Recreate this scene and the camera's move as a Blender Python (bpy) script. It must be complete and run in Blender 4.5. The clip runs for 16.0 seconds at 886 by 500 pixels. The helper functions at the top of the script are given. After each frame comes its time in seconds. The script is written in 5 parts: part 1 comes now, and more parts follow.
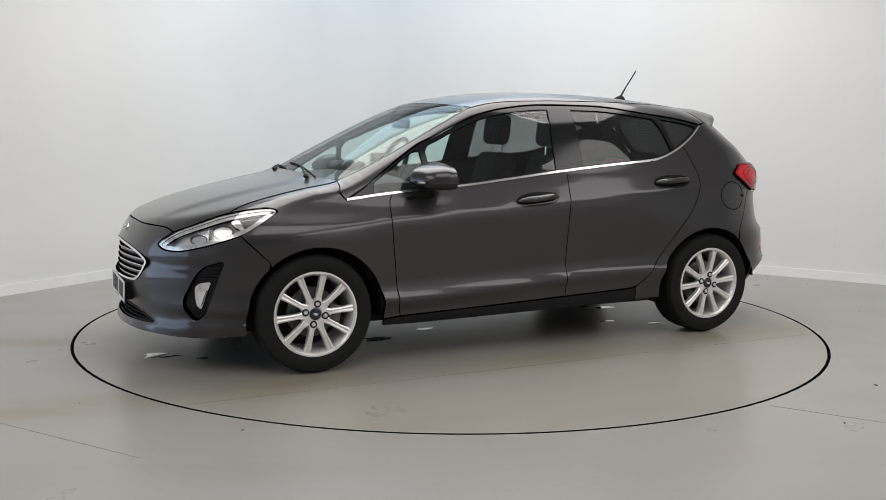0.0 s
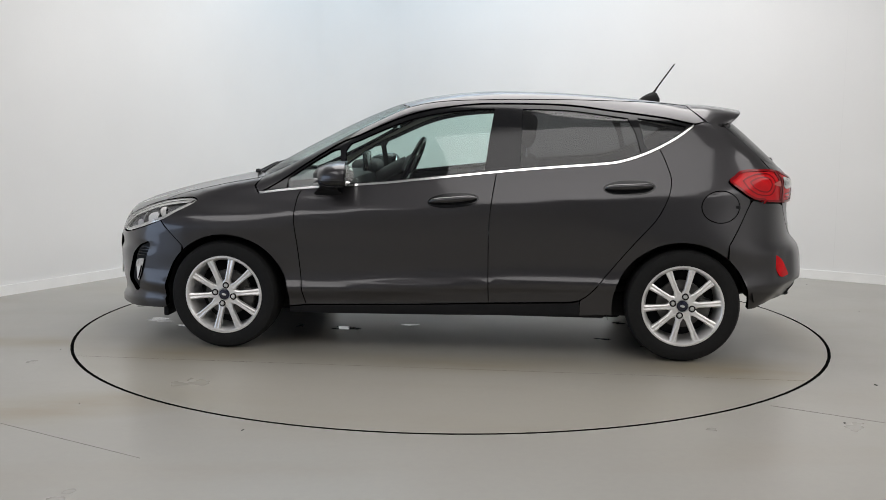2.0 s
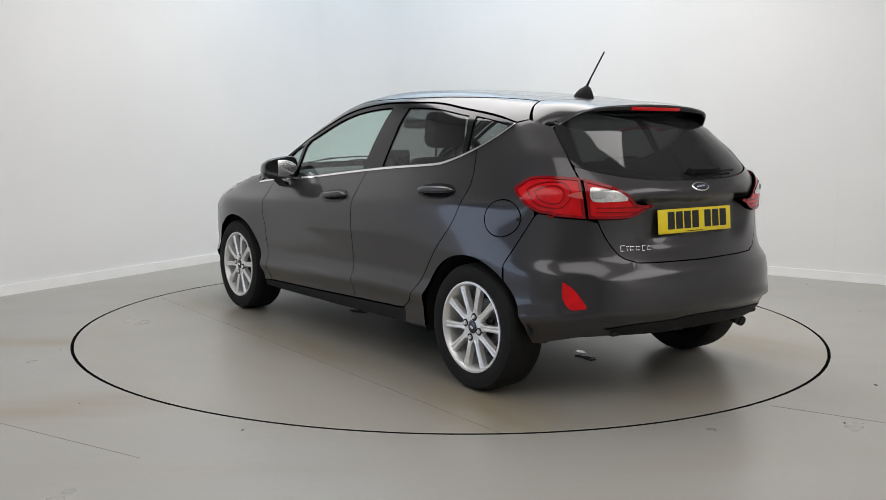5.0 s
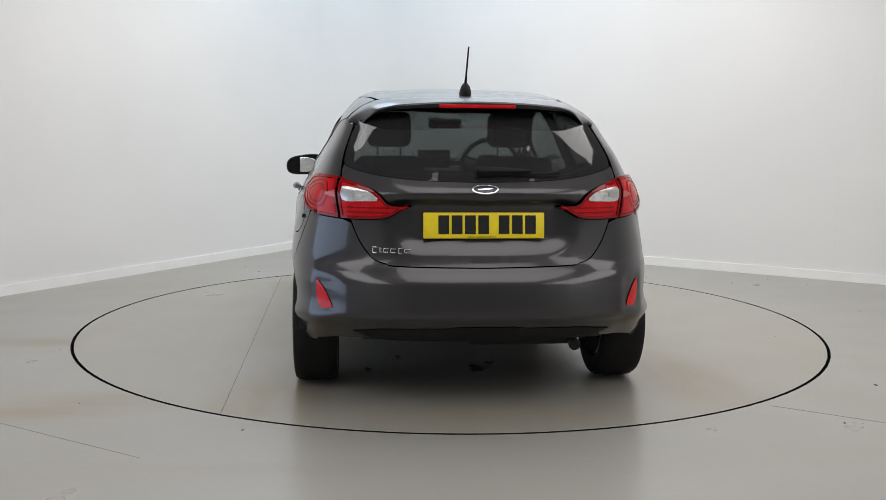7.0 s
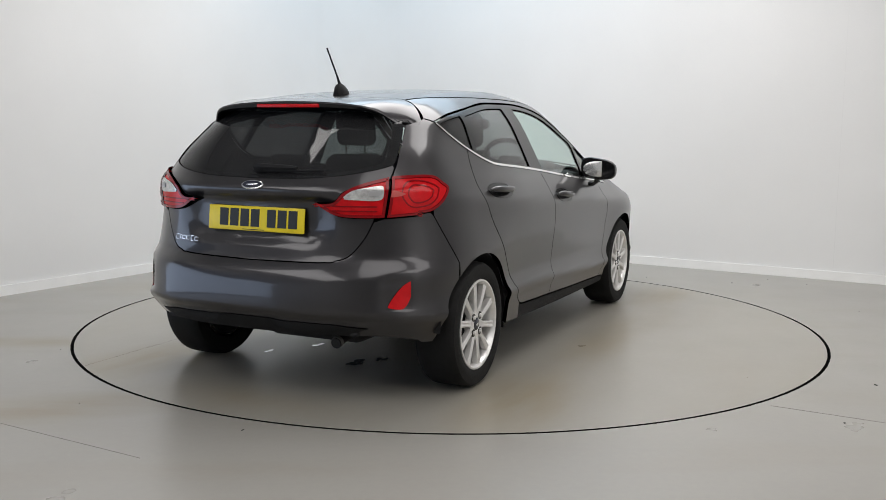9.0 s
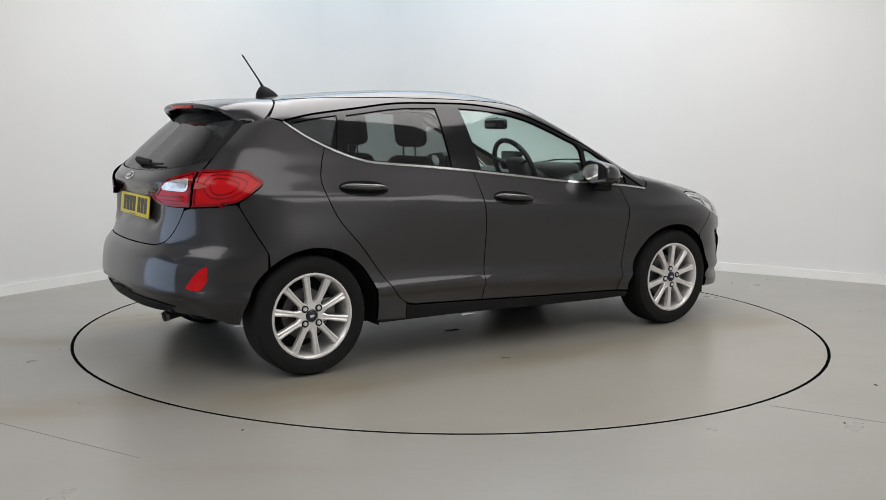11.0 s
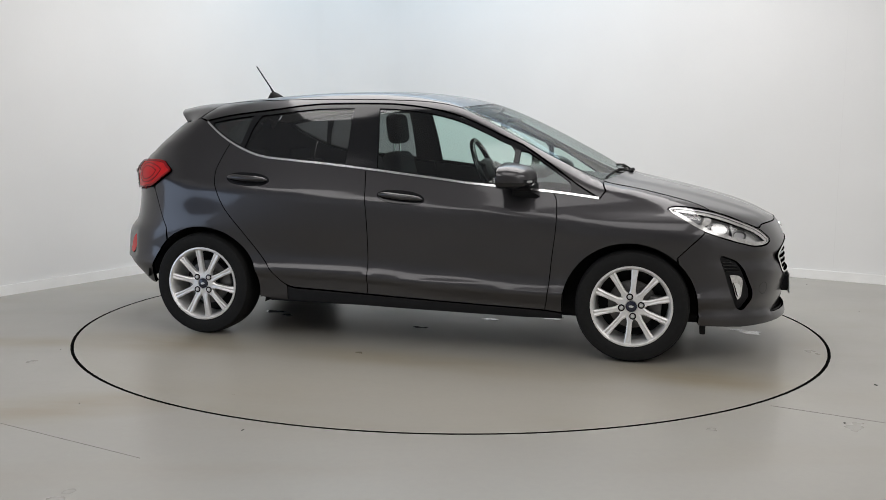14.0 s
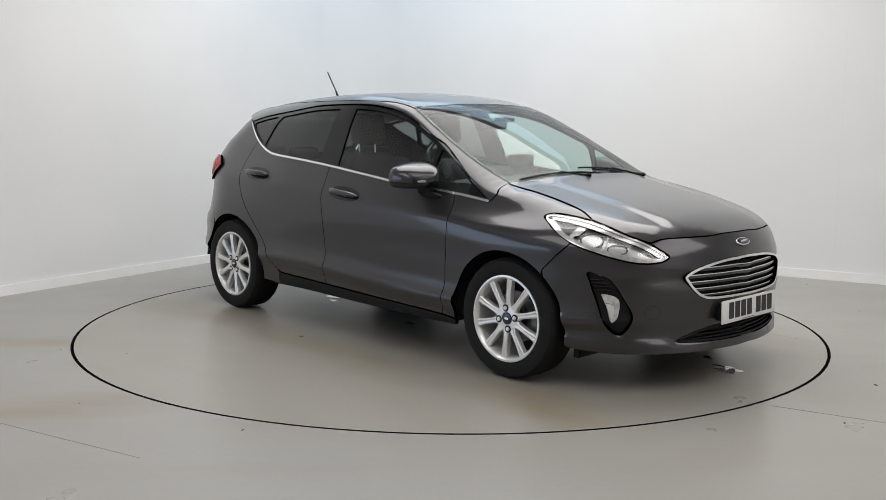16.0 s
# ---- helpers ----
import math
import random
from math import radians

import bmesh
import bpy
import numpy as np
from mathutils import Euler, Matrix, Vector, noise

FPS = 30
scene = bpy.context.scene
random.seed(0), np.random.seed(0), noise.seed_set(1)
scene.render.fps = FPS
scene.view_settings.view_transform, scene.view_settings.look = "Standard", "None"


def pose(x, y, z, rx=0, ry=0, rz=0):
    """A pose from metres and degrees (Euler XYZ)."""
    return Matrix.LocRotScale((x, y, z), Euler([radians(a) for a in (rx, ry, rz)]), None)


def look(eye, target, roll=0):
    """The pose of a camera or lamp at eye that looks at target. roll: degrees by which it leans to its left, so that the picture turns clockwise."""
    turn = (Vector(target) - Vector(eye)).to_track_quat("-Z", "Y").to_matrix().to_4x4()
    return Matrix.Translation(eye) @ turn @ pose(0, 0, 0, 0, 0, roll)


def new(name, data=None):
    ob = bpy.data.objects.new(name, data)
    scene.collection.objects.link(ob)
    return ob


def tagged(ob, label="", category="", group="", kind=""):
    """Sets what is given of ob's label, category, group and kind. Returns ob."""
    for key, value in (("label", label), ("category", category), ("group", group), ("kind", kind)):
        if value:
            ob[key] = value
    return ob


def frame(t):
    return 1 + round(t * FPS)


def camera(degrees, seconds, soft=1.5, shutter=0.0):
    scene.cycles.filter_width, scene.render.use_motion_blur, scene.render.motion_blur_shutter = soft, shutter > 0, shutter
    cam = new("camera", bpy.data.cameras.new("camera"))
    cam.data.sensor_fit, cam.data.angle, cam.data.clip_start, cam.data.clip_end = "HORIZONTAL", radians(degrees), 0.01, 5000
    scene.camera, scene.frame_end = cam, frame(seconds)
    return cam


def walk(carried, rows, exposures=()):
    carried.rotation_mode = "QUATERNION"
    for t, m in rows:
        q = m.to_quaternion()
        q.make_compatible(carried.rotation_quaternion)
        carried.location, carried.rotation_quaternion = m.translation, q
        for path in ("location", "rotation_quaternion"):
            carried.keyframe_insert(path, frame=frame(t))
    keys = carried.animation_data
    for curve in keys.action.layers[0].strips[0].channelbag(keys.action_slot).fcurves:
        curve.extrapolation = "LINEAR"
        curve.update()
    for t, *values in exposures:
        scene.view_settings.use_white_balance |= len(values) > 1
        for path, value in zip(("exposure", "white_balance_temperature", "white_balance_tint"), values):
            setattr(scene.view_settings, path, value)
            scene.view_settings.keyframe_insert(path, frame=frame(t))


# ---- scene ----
cam = camera(49.65, 16.0, soft=0.85)
EYE = (0.0, -6.001, 1.24)
CAM_POSE = pose(*EYE, 90 - 7.412, 0, 0.445) @ pose(0, 0, 0, 0, 0, 0.488)
walk(cam, [(0.0, CAM_POSE), (16.0, CAM_POSE)])

# turntable angle of the car in degrees, at seconds
TURN = [(0.0, 205.70), (0.5, 198.00), (1.0, 190.23), (1.5, 182.45), (2.0, 174.58), (2.5, 166.86), (3.0, 158.98), (3.5, 151.15),
        (4.0, 143.3), (4.5, 135.4), (5.0, 127.5), (5.5, 119.55), (6.0, 111.65), (6.5, 103.98), (7.0, 96.07), (7.5, 88.40), (8.0, 80.55), (8.5, 72.95),
        (9.0, 65.15), (9.5, 57.45), (10.0, 49.6), (10.5, 41.7), (11.0, 33.7), (11.5, 25.7), (12.0, 17.72), (12.5, 9.85), (13.0, 1.90),
        (13.5, -5.90), (14.0, -13.77), (14.5, -21.56), (15.0, -29.45), (15.5, -37.30), (16.0, -45.25)]
AXIS = (0.074, -0.063)  # the turntable's axis in the car's own plan

# ---- light ----
world = bpy.data.worlds.new("world")
scene.world = world
world.use_nodes = True
world.node_tree.nodes["Background"].inputs[0].default_value = (0.55, 0.6, 0.7, 1)
world.node_tree.nodes["Background"].inputs[1].default_value = 0.05
scene.view_settings.exposure = 0.0


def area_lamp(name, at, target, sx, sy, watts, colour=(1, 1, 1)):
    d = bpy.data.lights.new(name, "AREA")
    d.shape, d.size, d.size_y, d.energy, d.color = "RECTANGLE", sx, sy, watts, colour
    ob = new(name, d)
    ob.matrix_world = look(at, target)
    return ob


area_lamp("unseen_overhead_lamp", (0.3, 0.4, 3.6), (0.3, 0.4, 0), 4.4, 2.9, 172, (1.0, 0.975, 0.96))
# added cool wall wash, no known fixture: brightens the top of the pale walls
area_lamp("unseen_overhead_lamp", (0.0, 2.9, 3.6), (0.0, 2.9, 0), 4.2, 1.6, 52, (0.62, 0.82, 1.0))
area_lamp("unseen_overhead_lamp", (0.75, -4.1, 3.6), (0.75, -4.1, 0), 3.0, 3.4, 68, (1.0, 0.975, 0.965))
area_lamp("unseen_overhead_lamp", (-3.3, -5.2, 3.6), (-3.3, -5.2, 0), 2.4, 5.0, 104, (1.0, 0.975, 0.965))
area_lamp("unseen_overhead_lamp", (4.7, -4.4, 3.6), (4.7, -4.4, 0), 2.8, 6.0, 140, (1.0, 0.975, 0.965))
area_lamp("doorway_daylight", (-5.84, -3.582, 0.92), (-3.26, -5.114, 0.92), 6.5, 1.7, 72, (0.62, 0.76, 1.0))


# ---- materials ----
def mat(name, colour, rough=0.5, metal=0.0, coat=0.0, spec=0.5, grain=0.0, scale=40.0, bump=0.0, bump_scale=200.0, trans=0.0, ior=1.45, emit=0.0):
    m = bpy.data.materials.new(name)
    m.use_nodes = True
    nt = m.node_tree
    b = nt.nodes["Principled BSDF"]
    b.inputs["Base Color"].default_value = (*colour, 1)
    b.inputs["Roughness"].default_value = rough
    b.inputs["Metallic"].default_value = metal
    b.inputs["Coat Weight"].default_value = coat
    b.inputs["Coat Roughness"].default_value = 0.035
    b.inputs["Specular IOR Level"].default_value = spec
    b.inputs["Transmission Weight"].default_value = trans
    b.inputs["IOR"].default_value = ior
    if emit:
        b.inputs["Emission Color"].default_value = (*colour, 1)
        b.inputs["Emission Strength"].default_value = emit
    tc = nt.nodes.new("ShaderNodeTexCoord")
    if grain:
        n = nt.nodes.new("ShaderNodeTexNoise")
        n.inputs["Scale"].default_value, n.inputs["Detail"].default_value = scale, 6
        mix = nt.nodes.new("ShaderNodeMixRGB")
        mix.blend_type = "MULTIPLY"
        mix.inputs[1].default_value = (*colour, 1)
        ramp = nt.nodes.new("ShaderNodeMapRange")
        ramp.inputs["From Min"].default_value, ramp.inputs["From Max"].default_value = 0.3, 0.7
        ramp.inputs["To Min"].default_value, ramp.inputs["To Max"].default_value = 1 - grain, 1 + grain * 0.4
        nt.links.new(tc.outputs["Object"], n.inputs["Vector"])
        nt.links.new(n.outputs["Fac"], ramp.inputs["Value"])
        mix.inputs[0].default_value = 1
        nt.links.new(ramp.outputs[0], mix.inputs[2])
        nt.links.new(mix.outputs[0], b.inputs["Base Color"])
    if bump:
        n = nt.nodes.new("ShaderNodeTexNoise")
        n.inputs["Scale"].default_value, n.inputs["Detail"].default_value = bump_scale, 4
        bp = nt.nodes.new("ShaderNodeBump")
        bp.inputs["Strength"].default_value, bp.inputs["Distance"].default_value = bump, 0.01
        nt.links.new(tc.outputs["Object"], n.inputs["Vector"])
        nt.links.new(n.outputs["Fac"], bp.inputs["Height"])
        nt.links.new(bp.outputs[0], b.inputs["Normal"])
    return m


PAINT = mat("grey_metallic_paint", (0.045, 0.0428, 0.0455), 0.35, 0.72, 0.75, grain=0.12, scale=900)
PAINT.node_tree.nodes["Principled BSDF"].inputs["Coat Roughness"].default_value = 0.085
BLACK = mat("black_plastic", (0.010, 0.010, 0.011), 0.65, spec=0.25, grain=0.2, scale=30, bump=0.15, bump_scale=900)
GLOSS = mat("gloss_black_trim", (0.008, 0.008, 0.009), 0.12, spec=0.5)
INNER = mat("dark_liner", (0.012, 0.012, 0.013), 0.85, grain=0.3, scale=12)
CHROME = mat("chrome", (0.92, 0.92, 0.91), 0.16, 0.9)
DARK_CHROME = mat("dark_satin_metal", (0.10, 0.10, 0.105), 0.3, 0.6, grain=0.1, scale=50)
SILVER = mat("silver_alloy", (0.82, 0.81, 0.795), 0.34, 0.55, 0.3, grain=0.06, scale=60)
ALLOY_DARK = mat("brake_metal", (0.16, 0.155, 0.15), 0.45, 0.8, grain=0.4, scale=25)
RUBBER = mat("tyre_rubber", (0.009, 0.009, 0.009), 0.75, spec=0.3, grain=0.25, scale=50, bump=0.2, bump_scale=160)
FABRIC = mat("dark_seat_fabric", (0.022, 0.022, 0.024), 0.95, grain=0.3, scale=60, bump=0.4, bump_scale=500)
DASH = mat("dashboard_plastic", (0.03, 0.03, 0.031), 0.7, grain=0.2, scale=80, bump=0.2, bump_scale=700)
RED = mat("red_lamp_lens", (0.60, 0.006, 0.010), 0.2, spec=0.2, coat=0.22, grain=0.2, scale=24)
RED_DARK = mat("dark_red_lens", (0.22, 0.003, 0.006), 0.15, spec=0.25, coat=0.3)
SMOKED = mat("smoked_red_lens", (0.52, 0.10, 0.09), 0.2, coat=0.3)
WHITE_LENS = mat("clear_lamp_lens", (0.70, 0.69, 0.67), 0.15, 0.4, 1.0, grain=0.35, scale=45)
REFLECTOR = mat("lamp_reflector", (0.78, 0.78, 0.77), 0.22, 0.45)
LAMP_GREY = mat("lamp_housing", (0.46, 0.46, 0.465), 0.28, 0.4)
LAMP_DARK = mat("dark_lamp_trim", (0.075, 0.075, 0.08), 0.3, 0.3)
BADGE_BLUE = mat("badge_blue", (0.006, 0.009, 0.025), 0.25, coat=0.5)
PLATE_Y = mat("yellow_plate", (0.80, 0.63, 0.02), 0.35, grain=0.06, scale=30)
PLATE_W = mat("white_plate", (0.72, 0.72, 0.70), 0.35, grain=0.06, scale=30)
INK = mat("plate_black", (0.012, 0.012, 0.012), 0.4)
PAINT_STONE = mat("pale_stone_trim", (0.33, 0.30, 0.24), 0.8, grain=0.1, scale=20)


def glass_mat(name, tint, gloss=1.0, haze_mix=0.0):
    """Thin pane: tinted see-through with a Fresnel mirror on top and a grey haze in place of soft room reflections."""
    m = bpy.data.materials.new(name)
    m.use_nodes = True
    nt = m.node_tree
    nt.nodes.remove(nt.nodes["Principled BSDF"])
    t = nt.nodes.new("ShaderNodeBsdfTransparent")
    t.inputs[0].default_value = (*tint, 1)
    g = nt.nodes.new("ShaderNodeBsdfGlossy")
    g.inputs["Roughness"].default_value = 0.01
    g.inputs["Color"].default_value = (gloss, gloss, gloss, 1)
    lw = nt.nodes.new("ShaderNodeLayerWeight")
    lw.inputs[0].default_value = 0.5
    pw = nt.nodes.new("ShaderNodeMath")
    pw.operation, pw.inputs[1].default_value = "POWER", 4.5
    f = nt.nodes.new("ShaderNodeMath")
    f.operation, f.inputs[1].default_value, f.inputs[2].default_value = "MULTIPLY_ADD", 0.85, 0.055
    nt.links.new(lw.outputs["Facing"], pw.inputs[0])
    nt.links.new(pw.outputs[0], f.inputs[0])
    mx = nt.nodes.new("ShaderNodeMixShader")
    nt.links.new(f.outputs[0], mx.inputs[0])
    nt.links.new(t.outputs[0], mx.inputs[1])
    nt.links.new(g.outputs[0], mx.inputs[2])
    # diffuse grey mixed in for the milky sheen of the reflected room
    haze = nt.nodes.new("ShaderNodeBsdfDiffuse")
    haze.inputs[0].default_value = (0.5, 0.5, 0.52, 1)
    dm = nt.nodes.new("ShaderNodeMixShader")
    dm.inputs[0].default_value = haze_mix
    nt.links.new(mx.outputs[0], dm.inputs[1])
    nt.links.new(haze.outputs[0], dm.inputs[2])
    nt.links.new(dm.outputs[0], nt.nodes["Material Output"].inputs[0])
    return m


GLASS = glass_mat("window_glass", (0.78, 0.90, 0.86), haze_mix=0.008)
GLASS_SCREEN = glass_mat("windscreen_glass", (0.80, 0.90, 0.86), 0.55, 0.015)
GLASS_DARK = glass_mat("privacy_glass", (0.26, 0.265, 0.265), 0.8, 0.018)
GLASS_REAR = glass_mat("rear_privacy_glass", (0.115, 0.12, 0.12), 0.7, 0.03)
CLEAR = glass_mat("lamp_cover", (0.93, 0.93, 0.93))


# ---- mesh helpers ----
def part(name, bm, material, parent, label="", smooth=True):
    """Links a bmesh as one mesh object under a thing or a part."""
    me = bpy.data.meshes.new(name)
    bm.normal_update()
    bm.to_mesh(me)
    bm.free()
    for m in material if isinstance(material, (list, tuple)) else [material]:
        me.materials.append(m)
    if smooth:
        me.shade_smooth()
        me.set_sharp_from_angle(angle=radians(38))
    ob = new(name, me)
    ob.parent = parent
    return tagged(ob, label) if label else ob


def box_into(bm, x0, x1, y0, y1, z0, z1, bevel=0.0, m=None, segs=2):
    r = bmesh.ops.create_cube(bm, size=1)
    vs = r["verts"]
    bmesh.ops.scale(bm, vec=(x1 - x0, y1 - y0, z1 - z0), verts=vs)
    bmesh.ops.translate(bm, vec=((x0 + x1) / 2, (y0 + y1) / 2, (z0 + z1) / 2), verts=vs)
    if m is not None:
        bmesh.ops.transform(bm, matrix=m, verts=vs)
    if bevel:
        es = list({e for v in vs for e in v.link_edges})
        bmesh.ops.bevel(bm, geom=es, offset=bevel, segments=segs, affect="EDGES", profile=0.5)
    return bm


def box(x0, x1, y0, y1, z0, z1, bevel=0.0, m=None, segs=2):
    return box_into(bmesh.new(), x0, x1, y0, y1, z0, z1, bevel, m, segs)


def tube(points, radius, sides=8, closed=False, flat=1.0):
    """A rod of round (or flattened) section along points."""
    bm = bmesh.new()
    P = [Vector(p) for p in points]
    rings = []
    n = len(P)
    for i, p in enumerate(P):
        a = P[(i - 1) % n] if closed or i else p
        b = P[(i + 1) % n] if closed or i < n - 1 else p
        d = (b - a).normalized()
        up = Vector((0, 0, 1)) if abs(d.z) < 0.9 else Vector((1, 0, 0))
        s = d.cross(up).normalized()
        u = s.cross(d)
        r = radius[i] if isinstance(radius, (list, tuple)) else radius
        rings.append([bm.verts.new(p + (s * math.cos(k * math.tau / sides) + u * flat * math.sin(k * math.tau / sides)) * r) for k in range(sides)])
    for i in range(n if closed else n - 1):
        A, B = rings[i], rings[(i + 1) % n]
        for k in range(sides):
            bm.faces.new((A[k], A[(k + 1) % sides], B[(k + 1) % sides], B[k]))
    if not closed:
        bm.faces.new(rings[0][::-1])
        bm.faces.new(rings[-1])
    bmesh.ops.recalc_face_normals(bm, faces=bm.faces)
    return bm


def lathe(profile, segs=64, into=None, m=None):
    """Turns (radius, y) points about the y axis."""
    bm = into or bmesh.new()
    rings = []
    for r, y in profile:
        rings.append([bm.verts.new((r * math.cos(k * math.tau / segs), y, r * math.sin(k * math.tau / segs))) for k in range(segs)])
    fs = []
    for A, B in zip(rings, rings[1:]):
        for k in range(segs):
            fs.append(bm.faces.new((A[k], A[(k + 1) % segs], B[(k + 1) % segs], B[k])))
    bmesh.ops.recalc_face_normals(bm, faces=fs)
    if m is not None:
        bmesh.ops.transform(bm, matrix=m, verts=[v for r in rings for v in r])
    return bm


def pchip(pts, x):
    """Smooth monotone curve through (x, value) points."""
    pts = sorted(pts)
    X, Y = np.array([p[0] for p in pts], float), np.array([p[1] for p in pts], float)
    h, d = np.diff(X), np.diff(Y) / np.diff(X)
    s = np.zeros(len(X))
    for i in range(1, len(X) - 1):
        if d[i - 1] * d[i] > 0:
            w1, w2 = 2 * h[i] + h[i - 1], h[i] + 2 * h[i - 1]
            s[i] = (w1 + w2) / (w1 / d[i - 1] + w2 / d[i])
    s[0], s[-1] = d[0], d[-1]
    x = np.clip(x, X[0], X[-1])
    i = np.clip(np.searchsorted(X, x) - 1, 0, len(X) - 2)
    t = (x - X[i]) / h[i]
    return (Y[i] * (1 + 2 * t) * (1 - t) ** 2 + s[i] * h[i] * t * (1 - t) ** 2 + Y[i + 1] * t * t * (3 - 2 * t) + s[i + 1] * h[i] * t * t * (t - 1))


def table(pts, lo, hi, soft, n=900):
    """A curve tabled finely and rounded over the length soft."""
    g = np.linspace(lo, hi, n)
    v = pchip(pts, g)
    k = max(1, int(soft / (hi - lo) * n))
    for _ in range(2):
        v = np.convolve(np.pad(v, k, mode="edge"), np.ones(2 * k + 1) / (2 * k + 1), mode="valid")
    return lambda x: np.interp(x, g, v)


def step(a, b, x):
    t = np.clip((x - a) / (b - a), 0, 1)
    return t * t * (3 - 2 * t)


def smax(a, b, k):
    h = np.maximum(k - np.abs(a - b), 0) / k
    return np.maximum(a, b) + h * h * k * 0.25


# ---- the car's outer form: x ahead, y left, z up, from the point between the axles ----
ROOF = table([(2.4, 0.60), (2.10, 0.685), (2.03, 0.722), (1.93, 0.768), (1.82, 0.806), (1.67, 0.850), (1.50, 0.891), (1.33, 0.928), (1.22, 0.953), (1.13, 0.995), (0.99, 1.073), (0.835, 1.155),
              (0.67, 1.238), (0.50, 1.314), (0.36, 1.366), (0.2, 1.405), (0.0, 1.432), (-0.22, 1.444), (-0.45, 1.441), (-0.72, 1.427), (-1.05, 1.397), (-1.29, 1.366),
              (-1.45, 1.338), (-1.6, 1.30), (-2.2, 1.1)], -2.3, 2.5, 0.03)
NOSE = table([(0.0, 1.96), (0.14, 2.03), (0.18, 2.075), (0.22, 2.07), (0.30, 2.062), (0.46, 2.085), (0.585, 2.075), (0.69, 2.035), (0.80, 1.96), (0.9, 1.86), (1.0, 1.76), (1.5, 1.4)], 0, 1.6, 0.015)
TAIL = table([(0.0, -1.80), (0.24, -1.84), (0.30, -1.915), (0.36, -1.958), (0.45, -1.977), (0.54, -1.970), (0.605, -1.950), (0.645, -1.912), (0.70, -1.895), (0.8, -1.888), (0.9, -1.89), (0.955, -1.888), (0.985, -1.868), (1.03, -1.828),
              (1.124, -1.730), (1.25, -1.595), (1.34, -1.49), (1.5, -1.30)], 0, 1.6, 0.012)
SIDE = table([(0.10, 0.76), (0.18, 0.795), (0.24, 0.818), (0.30, 0.824), (0.36, 0.836), (0.39, 0.850), (0.408, 0.853), (0.440, 0.838), (0.49, 0.829), (0.57, 0.836), (0.70, 0.851), (0.775, 0.853), (0.815, 0.848), (0.845, 0.834), (0.875, 0.818), (0.92, 0.794), (0.96, 0.771),
              (1.05, 0.728), (1.15, 0.680), (1.25, 0.628), (1.36, 0.568), (1.50, 0.48)], 0.1, 1.6, 0.007)
SHOULDER = table([(2.0, -0.05), (1.4, -0.085), (1.1, -0.09), (0.81, -0.065), (0.39, -0.026), (0.0, 0.0), (-0.5, 0.030), (-1.0, 0.062), (-1.5, 0.085), (-2.1, 0.085)], -2.2, 2.2, 0.1)


def form(p):
    """Below zero inside the body."""
    x, y, z = p[:, 0], np.abs(p[:, 1]), p[:, 2]
    zs = z - SHOULDER(x) * step(0.60, 0.84, z) - (0.055 * step(0.8, -0.6, x) - 0.055) * step(0.24, 0.33, z) * step(0.62, 0.50, z)
    w = SIDE(zs)
    low = step(0.16, 0.34, z) * (1 - step(0.62, 0.84, z))
    w = w + low * (0.024 * np.exp(-((x - 1.2465) / 0.34) ** 2) + 0.012 * np.exp(-((x + 1.2465) / 0.34) ** 2))
    w = w * (1 - 0.018 * step(-0.9, -1.7, x)) * (1 - 0.062 * step(-0.6, -1.6, x) * step(0.56, 1.0, z) * (1 + 0.4 * step(1.02, 1.25, z)))
    w = w * (1 - 0.11 * step(0.3, -1.1, x) * step(1.24, 1.42, z))
    w = w * (1 - 0.05 * step(0.7, 1.6, x) * step(0.66, 0.88, z))
    w = w * (1 - 0.055 * step(0.43, 0.26, z) * step(-1.55, -1.85, x))
    uf = np.clip((NOSE(z) - x) / 0.85, 0, 1)
    ur = np.clip((x - TAIL(z)) / (0.62 - 0.17 * step(1.0, 1.14, z)), 0, 1)
    gf = np.sqrt(1 - (1 - uf) ** 3.3)
    gr = np.cbrt(1 - (1 - ur) ** (2.5 + 1.3 * step(0.85, 1.05, z)))
    side = (y - w * gf * gr) * 0.9
    side = np.where(x > NOSE(z), np.maximum(side, x - NOSE(z) + y * 0.3), side)
    side = np.where(x < TAIL(z), np.maximum(side, TAIL(z) - x + y * 0.3), side)
    xs = x + 0.33 * y * y * step(0.1, 0.8, z - 0.2)
    top = z - (ROOF(xs) - 0.075 * y * y * step(1.3, 0.6, x) - 0.05 * y ** 4)
    slope = (ROOF(xs + 0.01) - ROOF(xs - 0.01)) / 0.02
    top = top / np.sqrt(1 + slope * slope)
    k = 0.035 + 0.05 * step(0.3, -0.2, x) + 0.03 * step(1.2, 1.5, x)
    return smax(side, top, k)


def normal_of(p):
    e = 0.004
    g = np.stack([form(p + d) - form(p - d) for d in (np.array([e, 0, 0]), np.array([0, e, 0]), np.array([0, 0, e]))], 1)
    return g / np.maximum(np.linalg.norm(g, axis=1, keepdims=True), 1e-9)


FRONT_AXIS, REAR_AXIS = 0.9, -0.9


